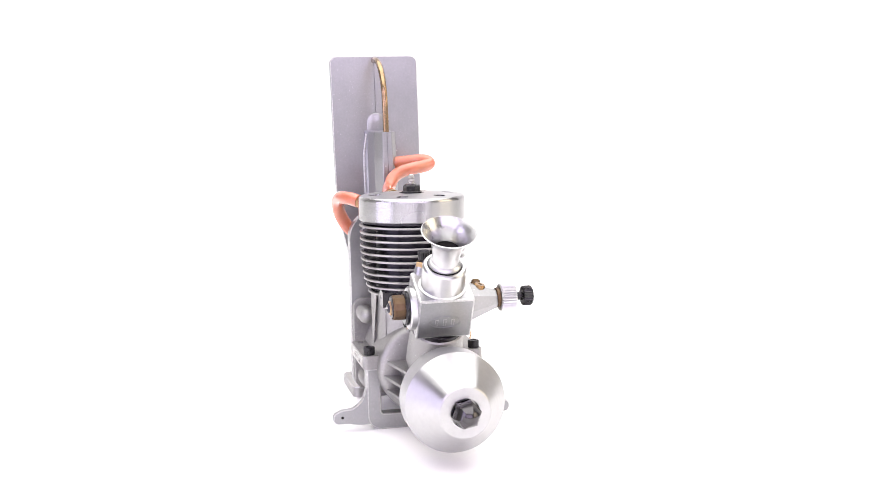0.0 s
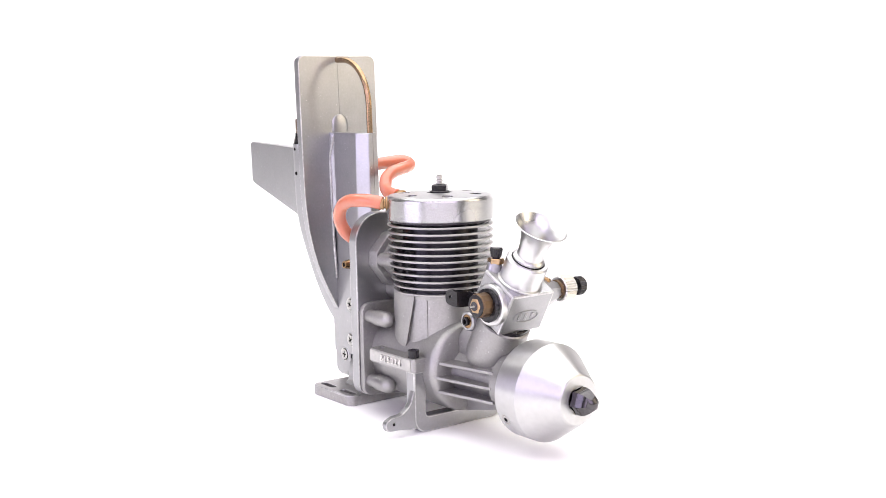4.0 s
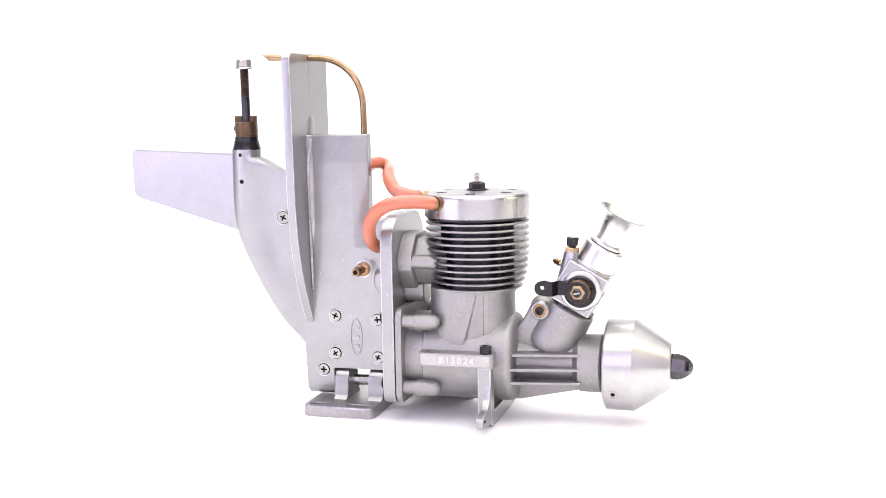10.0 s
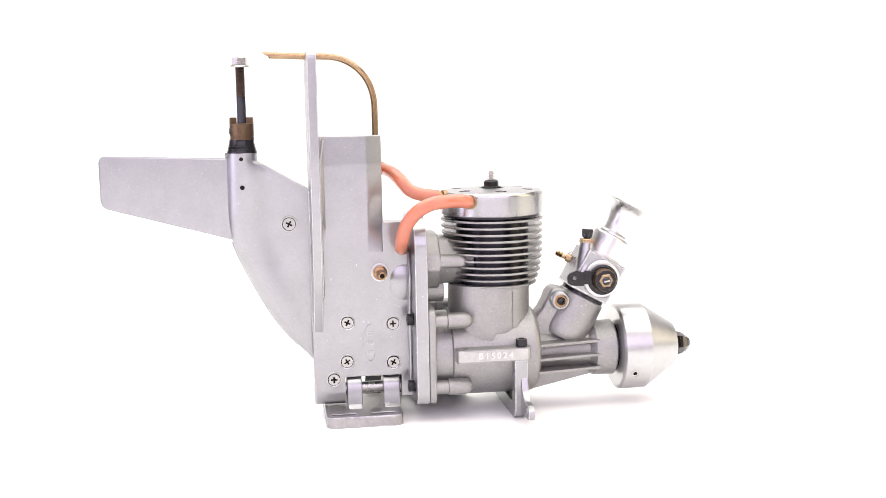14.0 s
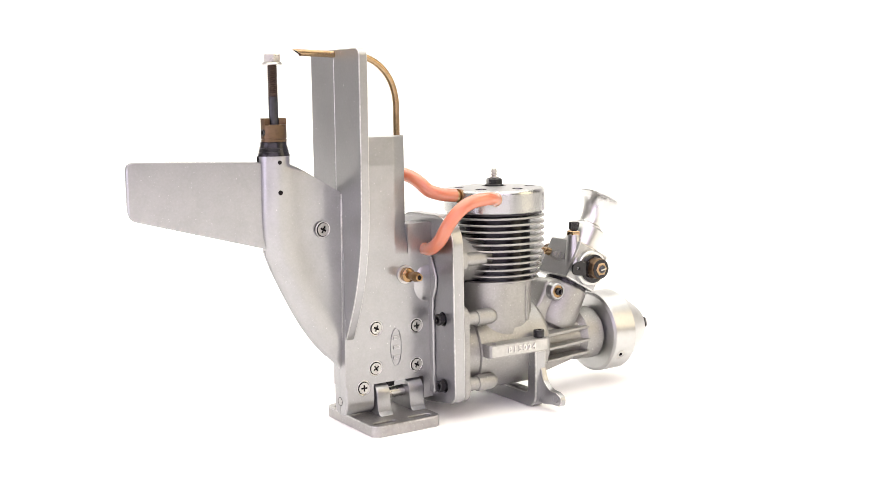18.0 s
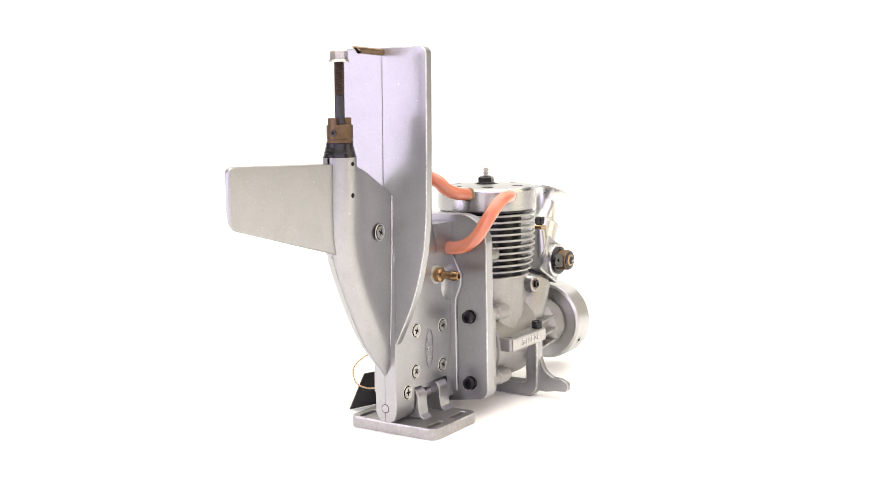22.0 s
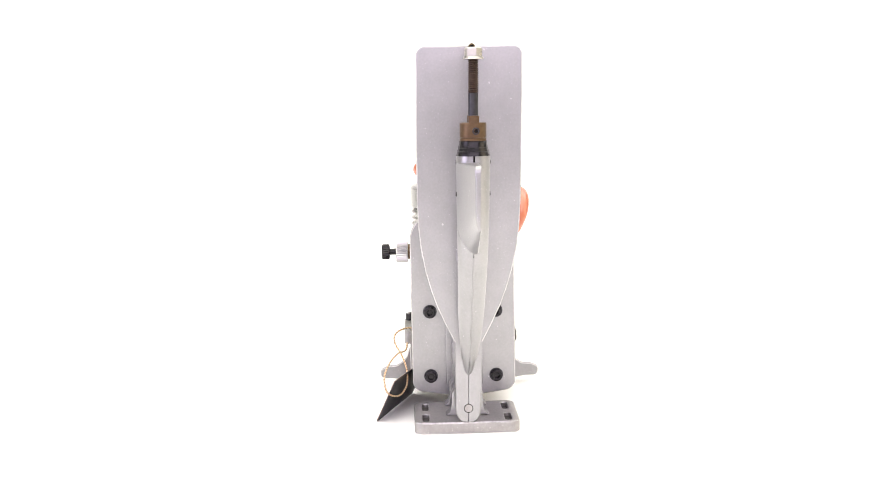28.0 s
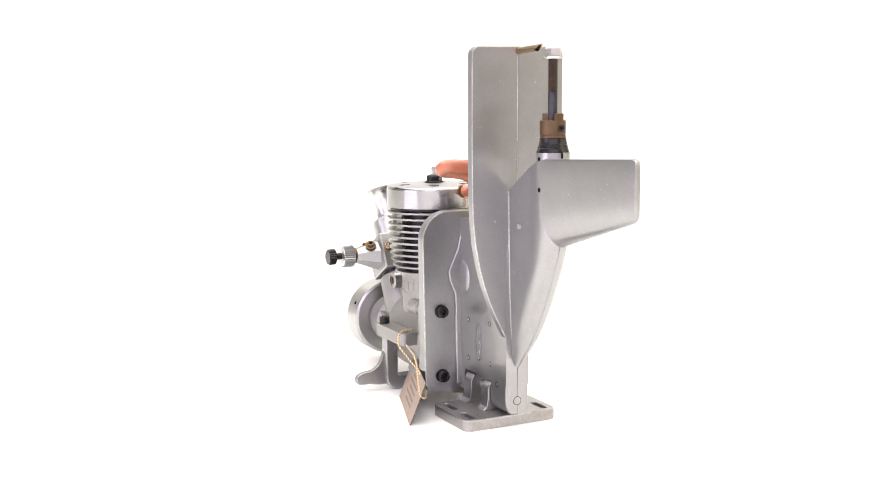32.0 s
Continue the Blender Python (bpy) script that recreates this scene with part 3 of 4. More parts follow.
part("tube_bore", hose(bmesh.new(), [(-111.45, 0, 182.2), (-109.0, 0, 182.1)], 0.95, 12, 2, cut=1.8), DARK, engine)
LEAN[0] = 0.0


# ---- mounting flange ----
def flange(eng):
    a = rounded([(-26.0, 8.9, 6), (0.8, 4.9, 8), (27.6, 8.9, 6), (27.6, 102.4, 15), (-26.0, 102.4, 15)], 5, 8)
    ob = part("mounting_flange", slab(bmesh.new(), a, -43.4, -37.0, "x", edge=0.6), CAST, eng, "tall cast flange with rounded top corners")
    for y in (-16.0, 18.0):
        for z in (50.6, 16.6):
            t = lathe(bmesh.new(), (-43.2, y, z), (-1, 0, 0), [(3.6, 0), (3.6, 0.35), (3.2, 0.35)], 28)
            part("screw_seat", t, STEEL, ob)
            socket_bolt(eng, (-43.6, y, z), (-1, 0, 0), 2.95, 3.2)
    root = [(4.6, 97.0, 2), (8.5, 82.6, 8), (13.8, 71.5, 4), (13.4, 66.5, 4), (10.3, 59.0, 4), (10.3, 11.5, 1.0)]
    c = rounded([(y, z, r) for y, z, r in root] + [(1.6 - y, z, r) for y, z, r in reversed(root)], 1, 6)
    t = slab(bmesh.new(), c, -45.0, -43.3, "x")
    soften(t, 1.55, 5)
    for f in t.faces:
        f.material_index = 0
    part("flange_root", t, CAST, ob)
    b = rounded([(-25.4, 8.4, 5), (27.0, 8.4, 5), (27.0, 56.8, 5), (-25.4, 56.8, 5)], 5, 6)
    part("rear_cover", slab(bmesh.new(), b, -36.9, -33.4, "x", edge=0.7), CASE, eng, "cast rear cover")


flange(engine)


# ---- crankcase ----
def crankcase(eng):
    bm = lathe(bmesh.new(), (0, 0.6, 30.0), (1, 0, 0), [(21.0, -33.5), (21.3, -24.4), (22.1, -24.2), (22.5, -23.8), (22.6, 17.2), (22.2, 18.9), (21.3, 20.2), (19.8, 21.1), (16.0, 21.5), (12.0, 21.9)], 72)
    part("crankcase", bm, CASE, eng, "bead-blasted cast crankcase")
    bm = lathe(bmesh.new(), (0, 0, 34), (0, 0, 1), [(18.8, 0), (18.8, 28.4), (19.3, 29.6), (19.4, 31.0)], 64)
    part("cylinder_base", bm, CASE, eng)
    # transfer passage with a slanting edge, and a thin upright rib, on the port side
    t = bmesh.new()
    rows = []
    for z in (36.0, 42.0, 46.0, 52.0, 58.0, 64.0, 66.2):
        x0 = float(np.interp(z, [36, 44, 66.2], [-4.2, -2.8, 2.2]))
        a0 = math.acos(max(-1, min(1, (x0 + 4.0) / 19.5)))
        ring = [Vector((x0, -12.0, z)), Vector((x0 - 0.1, -18.2, z))]
        for k in range(21):
            a = a0 + (math.pi - a0) * k / 20
            c, d = math.cos(a), math.sin(a)
            ring.append(Vector((-4.0 + 19.5 * math.copysign(abs(c) ** 0.77, c), -20.2 * abs(d) ** 0.77, z)))
        ring.append(Vector((-12.0, 0.0, z)))
        rows.append([t.verts.new(p) for p in ring])
    for p, q in zip(rows, rows[1:]):
        for k in range(len(p)):
            t.faces.new((p[k], p[(k + 1) % len(p)], q[(k + 1) % len(p)], q[k]))
    t.faces.new(rows[0])
    t.faces.new(rows[-1])
    part("transfer_passage", t, CASE, eng)
    a = math.atan2(-16.9, 8.3)
    t = block(bmesh.new(), 17.0, 19.25, -1.7, 1.7, 44.0, 65.0, 0.45, Matrix.Rotation(a, 4, "Z"))
    part("casting_rib", t, CASE, eng)
    for side in (-1, 1):
        for z in (50.0, 16.4):
            y = side * 21.4 + 0.6
            t = lathe(bmesh.new(), (-33.4, y, z), (1, 0, 0), [(3.4, 0), (3.4, 6.0), (4.1, 6.4), (4.1, 14.6), (3.4, 17.0), (2.0, 18.4), (0, 18.9)], 24)
            part("bolt_boss", t, CASE, eng)
        t = bmesh.new()
        mid = 0.6 if side < 0 else 2.2
        lug = rounded([(-23.4, side * 18.0 + mid), (14.0, side * 18.0 + mid), (14.0, side * 29.2 + mid, 2.2), (-23.4, side * 29.2 + mid, 2.2)], 0.3)
        slab(t, lug, 29.6, 36.2, "z", [circle(-18.8, side * 25.0 + mid, 1.7, 14)], edge=0.7)
        ob = part("mounting_lug", t, CASE, eng)
        if side < 0:
            part("lug_face", slab(bmesh.new(), rounded([(-22.6, 30.2), (12.2, 30.2), (12.2, 35.6), (-22.6, 35.6)], 0.4, 2), -28.85, -28.55, "y"), LUGFACE, ob)
            cu = bpy.data.curves.new("serial", "FONT")
            cu.body, cu.size, cu.extrude, cu.align_x, cu.align_y = "B15024", 4.3 * MM, 0.0005, "CENTER", "CENTER"
            cu.space_character, cu.offset = 1.4, 0.00012
            txt = new("serial_number", cu)
            bpy.context.view_layer.update()
            me = bpy.data.meshes.new_from_object(txt.evaluated_get(bpy.context.evaluated_depsgraph_get()))
            bpy.data.objects.remove(txt)
            me.materials.clear()
            me.materials.append(STAMP)
            me.transform(Matrix.Translation((Vector((-4.2, -28.9, 32.9)) - AXIS) * MM) @ Matrix.Rotation(math.pi / 2, 4, "X"))
            so = new("serial_number", me)
            so.parent = ob
            tagged(so, "stamped serial number B15024")
        socket_bolt(eng, (9.6, side * 25.6 + mid, 36.2), (0, 0, 1), 2.85, 3.9)
    # nose with cooling ribs
    bm = lathe(bmesh.new(), (0, 0.6, 28.0), (1, 0, 0), [(12.6, 20), (11.6, 30), (11.2, 49.4), (13.2, 51.4), (14.3, 52.4), (14.5, 62.8), (13.8, 63.5)], 48)
    part("crank_nose", bm, CASE, eng)
    for side in (-1, 1):
        for z, a, b in ((34.2, 18.6, 12.6), (27.2, 20.2, 14.0), (20.2, 18.8, 12.8)):
            t = bmesh.new()
            slab(t, [(18.5, 5), (54.0, 5), (54.0, b), (20.0, a)], z - 0.75, z + 0.75, "z")
            soften(t, 0.35)
            if side < 0:
                mirrored(t)
            part("nose_rib", t, CASE, eng)
    t = bmesh.new()
    slab(t, [(17, 26), (54, 26), (54, 15.0), (22, 8.2), (17, 8.2)], -1.6, 2.8, "y")
    soften(t, 0.5)
    part("nose_web", t, CASE, eng)
    t = bmesh.new()
    slab(t, [(16, 30), (54, 30), (54, 42.0), (48, 42.6), (24, 46), (16, 47)], -2.6, 3.8, "y")
    soften(t, 0.8)
    part("nose_web", t, CASE, eng)
    part("front_seal", lathe(bmesh.new(), (63.2, 0.6, 28), (1, 0, 0), [(12, 0), (12, 2.2)], 36), STEEL, eng)


crankcase(engine)


# ---- engine stand under the lugs ----
def stand(eng):
    half = [(20.8, 29.6, 0), (27.8, 29.6, 0), (27.8, -1.2, 7.0)]
    outline = [(y + 0.8, z, r) for y, z, r in half] + [(-y + 0.8, z, r) for y, z, r in reversed(half)] + [(-20.8 + 0.8, 6.8, 1.6), (20.8 + 0.8, 6.8, 1.6)]
    bm = slab(bmesh.new(), rounded(outline, 1.0, 7), 5.6, 12.6, "x", edge=0.8)
    ob = part("stand_bracket", bm, CAST, eng, "U-shaped cast bracket with two spread feet")
    foot = [(25.5, 21.5, 0.5), (28.0, 20.5, 3), (30.2, 13.6, 8), (35.2, 10.0, 5), (40.6, 9.6, 3), (45.0, 7.6, 2.6), (44.2, 2.8, 2.6), (37.0, 2.6, 5), (31.0, 1.6, 5), (25.5, 1.6, 0.5)]
    for s in (-1, 1):
        bm = slab(bmesh.new(), rounded([(s * y + 0.8, z, r) for y, z, r in foot], 1.0, 6), 8.9, 12.3, "x", edge=0.8)
        part("foot", bm, CAST, ob)
    for s in (-1, 1):
        part("casting_mark", lathe(bmesh.new(), (9.0, s * 40.2 + 0.8, 6.3), (-1, 0, 0), [(1.5, 0), (2.3, 0), (2.3, 0.5), (1.5, 0.5), (1.5, 0)], 20), CAST, ob)
        part("casting_mark", lathe(bmesh.new(), (5.75, s * 24.3 + 0.8, 22.0), (-1, 0, 0), [(1.3, 0), (2.1, 0), (2.1, 0.45), (1.3, 0.45), (1.3, 0)], 20), CAST, ob)
        part("foot_hole", rod(bmesh.new(), (12.3, s * 40.2 + 0.8, 6.2), (12.75, s * 40.2 + 0.8, 6.2), 0.7, n=12), DARK, ob)


stand(engine)


# ---- spinner ----
def spinner(eng):
    c = (0, 0.8, 28.0)
    bm = lathe(bmesh.new(), c, (1, 0, 0), [(12, 65.0), (20.8, 65.0), (22.2, 65.8), (22.5, 66.8), (22.5, 79.4), (22.0, 80.1), (11.6, 96.2), (10.9, 96.7), (6.4, 96.7), (6.4, 94)], 72)
    sp = part("spinner", bm, TURNED_X, eng, "polished turned aluminium spinner cone", angle=20)
    bm = lathe(bmesh.new(), (96.4, 0.8, 28.0), (1, 0, 0), [(5.9, 0), (6.3, 0.3), (6.3, 3.7), (5.8, 4.4), (5.0, 4.7)], 6, 0.2)
    t = lathe(bmesh.new(), (100.6, 0.8, 28.0), (1, 0, 0), [(6.1, -0.6), (5.9, 0.9), (5.3, 2.4), (4.3, 4.0), (3.1, 5.4), (1.6, 6.3), (0, 6.6)], 6, 0.2)
    join(bm, t)
    part("spinner_nut", bm, NUT, sp, "dark polished domed hexagon nut")
    for a in (-152, 25):
        d = Vector((0, math.cos(radians(a)), math.sin(radians(a))))
        o = Vector((70.6, 0.8, 28.0))
        t = lathe(bmesh.new(), o + d * 21.8, d, [(2.5, 0), (2.5, 0.85), (1.9, 0.85), (1.9, 0.3)], 20)
        g = part("grub_screw", t, NICKEL, sp)
        part("socket", rod(bmesh.new(), o + d * 22.0, o + d * 22.7, 1.1, n=12), DARK, g)


spinner(engine)


# ---- cylinder, fins, head ----
def cylinder(eng):
    bm = lathe(bmesh.new(), (0, 0, 63), (0, 0, 1), [(17.6, 0), (18.4, 1), (18.6, 38.4)], 48)
    cyl = part("cylinder", bm, FINBLACK, eng, "black-anodised cylinder between bright fin edges")
    n = 11
    for i in range(n):
        z = 98.7 - i * 3.28
        r = float(np.interp(z, [64, 72, 82, 100], [22.0, 24.6, 25.9, 26.2]))
        fin = part("cooling_fin", lathe(bmesh.new(), (0, 0, z - 0.5), (0, 0, 1), [(17, 0), (r - 0.7, 0), (r - 0.7, 1.0), (17, 1.0)], 56), FINBLACK, cyl)
        part("fin_edge", lathe(bmesh.new(), (0, 0, z - 0.62), (0, 0, 1), [(r - 1.6, 0.06), (r - 0.3, 0.06), (r, 0.36), (r, 0.84), (r - 0.3, 1.14), (r - 1.6, 1.14), (r - 1.6, 0.06)], 64), FINEDGE, fin)
    part("head_gasket", lathe(bmesh.new(), (0, 0, 100.1), (0, 0, 1), [(25.0, 0), (25.2, 0.2), (25.2, 1.3)], 56), FINBLACK, eng)
    dome = lambda q: 113.05 + 1.05 * (1 - (q / 24.8) ** 2)
    prof = [(4, 101.2), (25.9, 101.2), (26.4, 101.7), (26.4, 111.0), (26.3, 111.6), (26.0, 112.2), (25.6, 112.7), (25.2, 112.95)] + [(q, dome(q)) for q in (24.4, 21, 18, 15, 12, 9, 6.2)] + [(6.2, 104), (4, 104)]
    cut = bmesh.new()
    seats = [(18.6 * math.cos(radians(-86 + 60 * k)), 18.6 * math.sin(radians(-86 + 60 * k))) for k in range(6)]
    for x, y in seats:
        join(cut, rod(bmesh.new(), (x, y, 107.5), (x, y, 118), 2.85, n=24, edge=0.01))
    bm = carve(lathe(bmesh.new(), (0, 0, 0), (0, 0, 1), prof, 96), cut)
    for f in bm.faces:
        f.material_index = int(f.normal.z > 0.85 and f.calc_center_median().z > 112.0)
    head = part("cylinder_head", bm, TURNED_Z, eng, "polished round head with six screw holes", angle=25)
    for x, y in seats:
        cap = part("head_screw", rod(bmesh.new(), (x, y, 107.4), (x, y, 109.4), 2.6, n=24), BLACK, head)
        part("hex_socket", rod(bmesh.new(), (x, y, 109.0), (x, y, 109.46), 1.4, n=6, edge=0.02), DARK, cap)
    part("plug_seat", rod(bmesh.new(), (0, 0, 104), (0, 0, 113.75), 6.15, n=28), STEEL, head)
    bm = lathe(bmesh.new(), (0, 0, 113.6), (0, 0, 1), [(4.8, 0), (5.0, 0.2), (5.0, 1.0), (4.6, 1.3)], 28)
    join(bm, lathe(bmesh.new(), (0, 0, 114.6), (0, 0, 1), [(3.9, 0), (4.2, 0.3), (4.2, 2.7), (3.6, 3.3), (2.4, 3.7)], 6, 0.2))
    plug = part("glow_plug", bm, BLACK, eng, "black hexagon glow plug")
    bm = lathe(bmesh.new(), (0, 0, 117.6), (0, 0, 1), [(2.0, 0), (2.0, 0.9), (1.1, 1.2), (1.1, 1.7), (1.7, 2.0), (1.7, 2.5), (1.1, 2.8), (1.1, 3.3), (1.7, 3.6), (1.7, 4.1), (1.2, 4.4), (1.4, 4.9), (0.9, 5.5)], 18)
    part("plug_post", bm, NICKEL, plug, "bright ribbed contact post")
    # exhaust stub
    lob = [(-18.6, 75.5, 4), (-18.6, 82.5, 4), (-9.5, 92.5, 6), (9.5, 92.5, 6), (18.6, 82.5, 4), (18.6, 75.5, 4), (10, 64.5, 6), (-10, 64.5, 6)]
    ex = part("exhaust_flange", slab(bmesh.new(), rounded(lob, 4, 6), -37.2, -29.4, "x", edge=0.9), CASE, eng, "lozenge-shaped cast exhaust flange")
    neck = [(y * 0.82, 78.5 + (z - 78.5) * 0.84) for y, z, r in lob]
    part("exhaust_neck", slab(bmesh.new(), rounded(neck, 5, 6), -29.6, -12, "x", edge=0.6), CASE, ex)
    part("exhaust_lug", slab(bmesh.new(), rounded([(-8.5, 67), (8.5, 67), (8.5, 57, 5), (-8.5, 57, 5)], 1, 6), -37.2, -26.5, "x", edge=1.4), CASE, ex)
    for s in (-1, 1):
        part("exhaust_boss", lathe(bmesh.new(), (-31, s * 14.8, 79), (1, 0, 0), [(3.6, 0), (3.5, 13), (2.9, 14.4), (1.6, 15.0)], 20), CASE, ex)


cylinder(engine)


# ---- carburettor ----
TILT = 29.0
CARB = Matrix.Translation((53.4, 0.8, 67.0)) @ Matrix.Rotation(radians(TILT), 4, "Y")


def carburettor(eng):
    c = lambda u, y, w: CARB @ Vector((u, y, w))
    up = (CARB.to_3x3() @ Vector((0, 0, 1)))
    bm = bmesh.new()
    block(bm, -11.6, 10.6, -12.6, 13.0, -10.8, 10.8, 1.0, CARB)
    carb = part("carburettor_body", bm, CAST, eng, "square cast carburettor body with an oval badge")
    emblem(carb, CARB @ Matrix.Translation((10.6, 0, -1.5)) @ Matrix(((0, 0, 1), (1, 0, 0), (0, 1, 0))).to_4x4(), 7.4, 3.4, CAST, 0.35)
    emblem(carb, CARB @ Matrix.Translation((-11.6, 0, 1.0)) @ Matrix(((0, 0, -1), (-1, 0, 0), (0, 1, 0))).to_4x4(), 6.5, 3.2, CAST, 0.35)
    # intake collar and bell-mouth
    part("intake_collar", lathe(bmesh.new(), c(-0.2, 0, 10.4), up, [(10.8, 0), (10.8, 0.8), (9.9, 1.2), (9.9, 11.4), (9.3, 12.2), (8.0, 12.2), (7.8, 6)], 48), BRIGHT, carb, "bright turned collar")
    outer = [(7.4, 6), (7.4, 13.4), (6.9, 14.0), (6.2, 14.4), (6.1, 17.0), (6.5, 20.0), (7.3, 23.4), (8.4, 26.6), (10.7, 29.1), (12.1, 29.8)]
    inner = [(12.3, 30.2), (11.9, 30.4), (9.8, 28.6), (8.1, 26.0), (6.9, 23.0), (6.1, 20.0), (5.3, 18.0), (5.2, 9)]
    st = part("bell_mouth", lathe(bmesh.new(), c(-0.2, 0, 10.4), up, outer + inner, 56), BRIGHT, carb, "polished flared intake trumpet")
    # black disc set high in the trumpet stands in for the shaded bore
    part("intake_bore", rod(bmesh.new(), c(-0.2, 0, 30.4), c(-0.2, 0, 31.2), 6.2), DARK, st)
    part("o_ring", lathe(bmesh.new(), c(-0.2, 0, 22.2), up, [(7.1, 0), (7.6, 0.2), (7.6, 0.6), (7.1, 0.8)], 36), BLACK, carb)
    # throttle barrel on the port side
    part("barrel_collar", lathe(bmesh.new(), c(1, -12.4, 0), (0, -1, 0), [(9.8, 0), (9.8, 2.4), (9.2, 3.0), (7.6, 3.0), (7.4, 1.6)], 40), BRIGHT, carb)
    part("barrel_ring", lathe(bmesh.new(), c(1, -13.6, 0), (0, -1, 0), [(7.8, 0), (7.8, 3.0), (7.0, 3.6), (5.2, 3.6)], 32), BLACK, carb)
    drum = part("barrel_drum", lathe(bmesh.new(), c(0.6, -15.2, 0.4), (0, -1, 0), [(5.8, 0), (5.8, 6.6), (5.3, 7.3), (2.6, 7.6)], 12, 0.2), BROWN, carb, "dark browned brass drum", angle=18)
    t = lathe(bmesh.new(), c(0.6, -22.4, 0.4), (0, -1, 0), [(4.1, 0), (4.1, 0.4), (3.2, 1.3), (2.2, 1.4)], 6, 0.3)
    part("throttle_barrel", t, HEXBRASS, carb, "dark brass hexagon throttle barrel")
    part("drum_face", lathe(bmesh.new(), c(0.6, -22.5, 0.4), (0, -1, 0), [(5.2, 0), (5.2, 0.4), (3.6, 0.7)], 24), BLACK, drum, "blackened end face")
    pin = part("barrel_pin", lathe(bmesh.new(), c(0.6, -22.8, 0.4), (0, -1, 0), [(2.3, 0), (2.2, 1.2), (1.4, 2.0), (0.0, 2.2)], 16), STEEL, carb)
    part("pin_slot", rod(bmesh.new(), c(-0.6, -24.8, -0.6), c(1.8, -24.8, 1.4), 0.45, n=8), NICKEL, pin)
    t = bmesh.new()
    arm = rounded([(54.5, 63.6), (54.5, 70.2), (46, 71.8), (41, 72.2), (38.2, 73.0, 3.6), (33.6, 71.4, 3.6), (33.8, 66.0, 3.6), (38.6, 65.2, 2.5), (46, 65.0)], 1.0)
    slab(t, arm, -17.9, -16.6, "y", [circle(37.4, 69.2, 1.0, 12)])
    bmesh.ops.bisect_plane(t, geom=t.verts[:] + t.edges[:] + t.faces[:], plane_co=(44, 0, 0), plane_no=(1, 0, 0))
    bmesh.ops.bisect_plane(t, geom=t.verts[:] + t.edges[:] + t.faces[:], plane_co=(42.4, 0, 0), plane_no=(1, 0, 0))
    for v in t.verts:
        v.co.y -= 5.6 * max(0.0, min(1.0, (44 - v.co.x) / 1.6))
    soften(t, 0.2)
    part("throttle_arm", t, BLACK, carb, "black bent throttle arm")
    # idle screw tower
    part("idle_tower", rod(bmesh.new(), (46.5, -8.2, 68), (48.6, -5.6, 84.6), 5.2, 3.5), CAST, carb)
    part("idle_nut", lathe(bmesh.new(), (48.7, -5.4, 84.2), (0.08, 0.0, 1), [(3.7, 0), (3.9, 0.3), (3.9, 2.2), (3.5, 2.6)], 6), HEXBRASS, carb, "dark brass lock nut")
    t = lathe(bmesh.new(), (48.8, -5.3, 86.4), (0.08, 0.0, 1), [(1.8, 0), (1.8, 0.8), (2.4, 1.0), (2.6, 1.3), (3.0, 4.8), (2.5, 5.3)], 32)
    for i, v in enumerate(t.verts):
        if (i % 32) % 2 and v.co.z > 87.3:
            v.co -= (v.co - Vector((48.8 + 0.08 * (v.co.z - 86.4), -5.3, v.co.z))) * 0.09
    part("idle_screw", t, BLACK, carb, "black knurled idle screw")
    # needle valve on the starboard side
    t = lathe(bmesh.new(), (54.2, 13.6, 68.2), (0, 1, 0.03), [(9.5, -1), (9.2, 0.2), (4.4, 13.0), (4.2, 13.8)], 8, 0.4)
    part("needle_arm", t, CAST, carb, "tapered cast needle housing")
    part("needle_seal", rod(bmesh.new(), (54.2, 26.8, 68.9), (54.2, 28.6, 69.0), 4.6), BROWN, carb)
    t = bmesh.new()
    lathe(t, (54.2, 28.4, 69.0), (0, 1, 0), [(r, h) for r, h in ((5.6, 0), (6.5, 0.5), (6.5, 6.6), (5.9, 7.2))], 60)
    for i, v in enumerate(t.verts):
        if 0.4 < v.co.y - 28.4 < 6.8 and (i % 60) % 2:
            d = Vector((v.co.x - 54.2, 0, v.co.z - 69.0))
            v.co -= d * 0.11
    part("needle_nut", t, BRIGHT, carb, "knurled bright needle nut")
    nd = part("needle_stem", rod(bmesh.new(), (54.2, 35, 69.1), (54.2, 40, 69.1), 1.9), BLACK, carb)
    t = lathe(bmesh.new(), (54.2, 39.0, 69.1), (0, 1, 0), [(3.0, 0), (4.4, 0.6), (4.6, 1.0), (4.6, 4.4), (4.0, 5.0)], 48)
    for i, v in enumerate(t.verts):
        if (i % 48) % 2 and math.hypot(v.co.x - 54.2, v.co.z - 69.1) > 4.3:
            v.co -= Vector((v.co.x - 54.2, 0, v.co.z - 69.1)) * 0.07
    part("needle_knob", t, BLACK, nd, "black knurled needle knob")
    # fuel nipple
    d = Vector((-0.72, 0.25, 0.35)).normalized()
    o = Vector((44.0, 9.6, 74.0))
    part("fuel_nipple", lathe(bmesh.new(), o, d, [(2.2, 0), (2.2, 2.6), (1.3, 3.0), (1.3, 5.0), (1.8, 5.3), (1.3, 6.6), (1.8, 6.9), (1.1, 8.6), (0.6, 8.7)], 16), BRONZE, carb, "barbed brass fuel nipple")
    part("brass_screw", lathe(bmesh.new(), (55.4, 18.2, 73.2), (0.25, 0.3, 1), [(2.8, 0), (2.8, 2.4), (2.3, 3.0), (0.8, 3.0), (0.7, 2.2)], 20), BRASS, carb, "flat brass screw head")
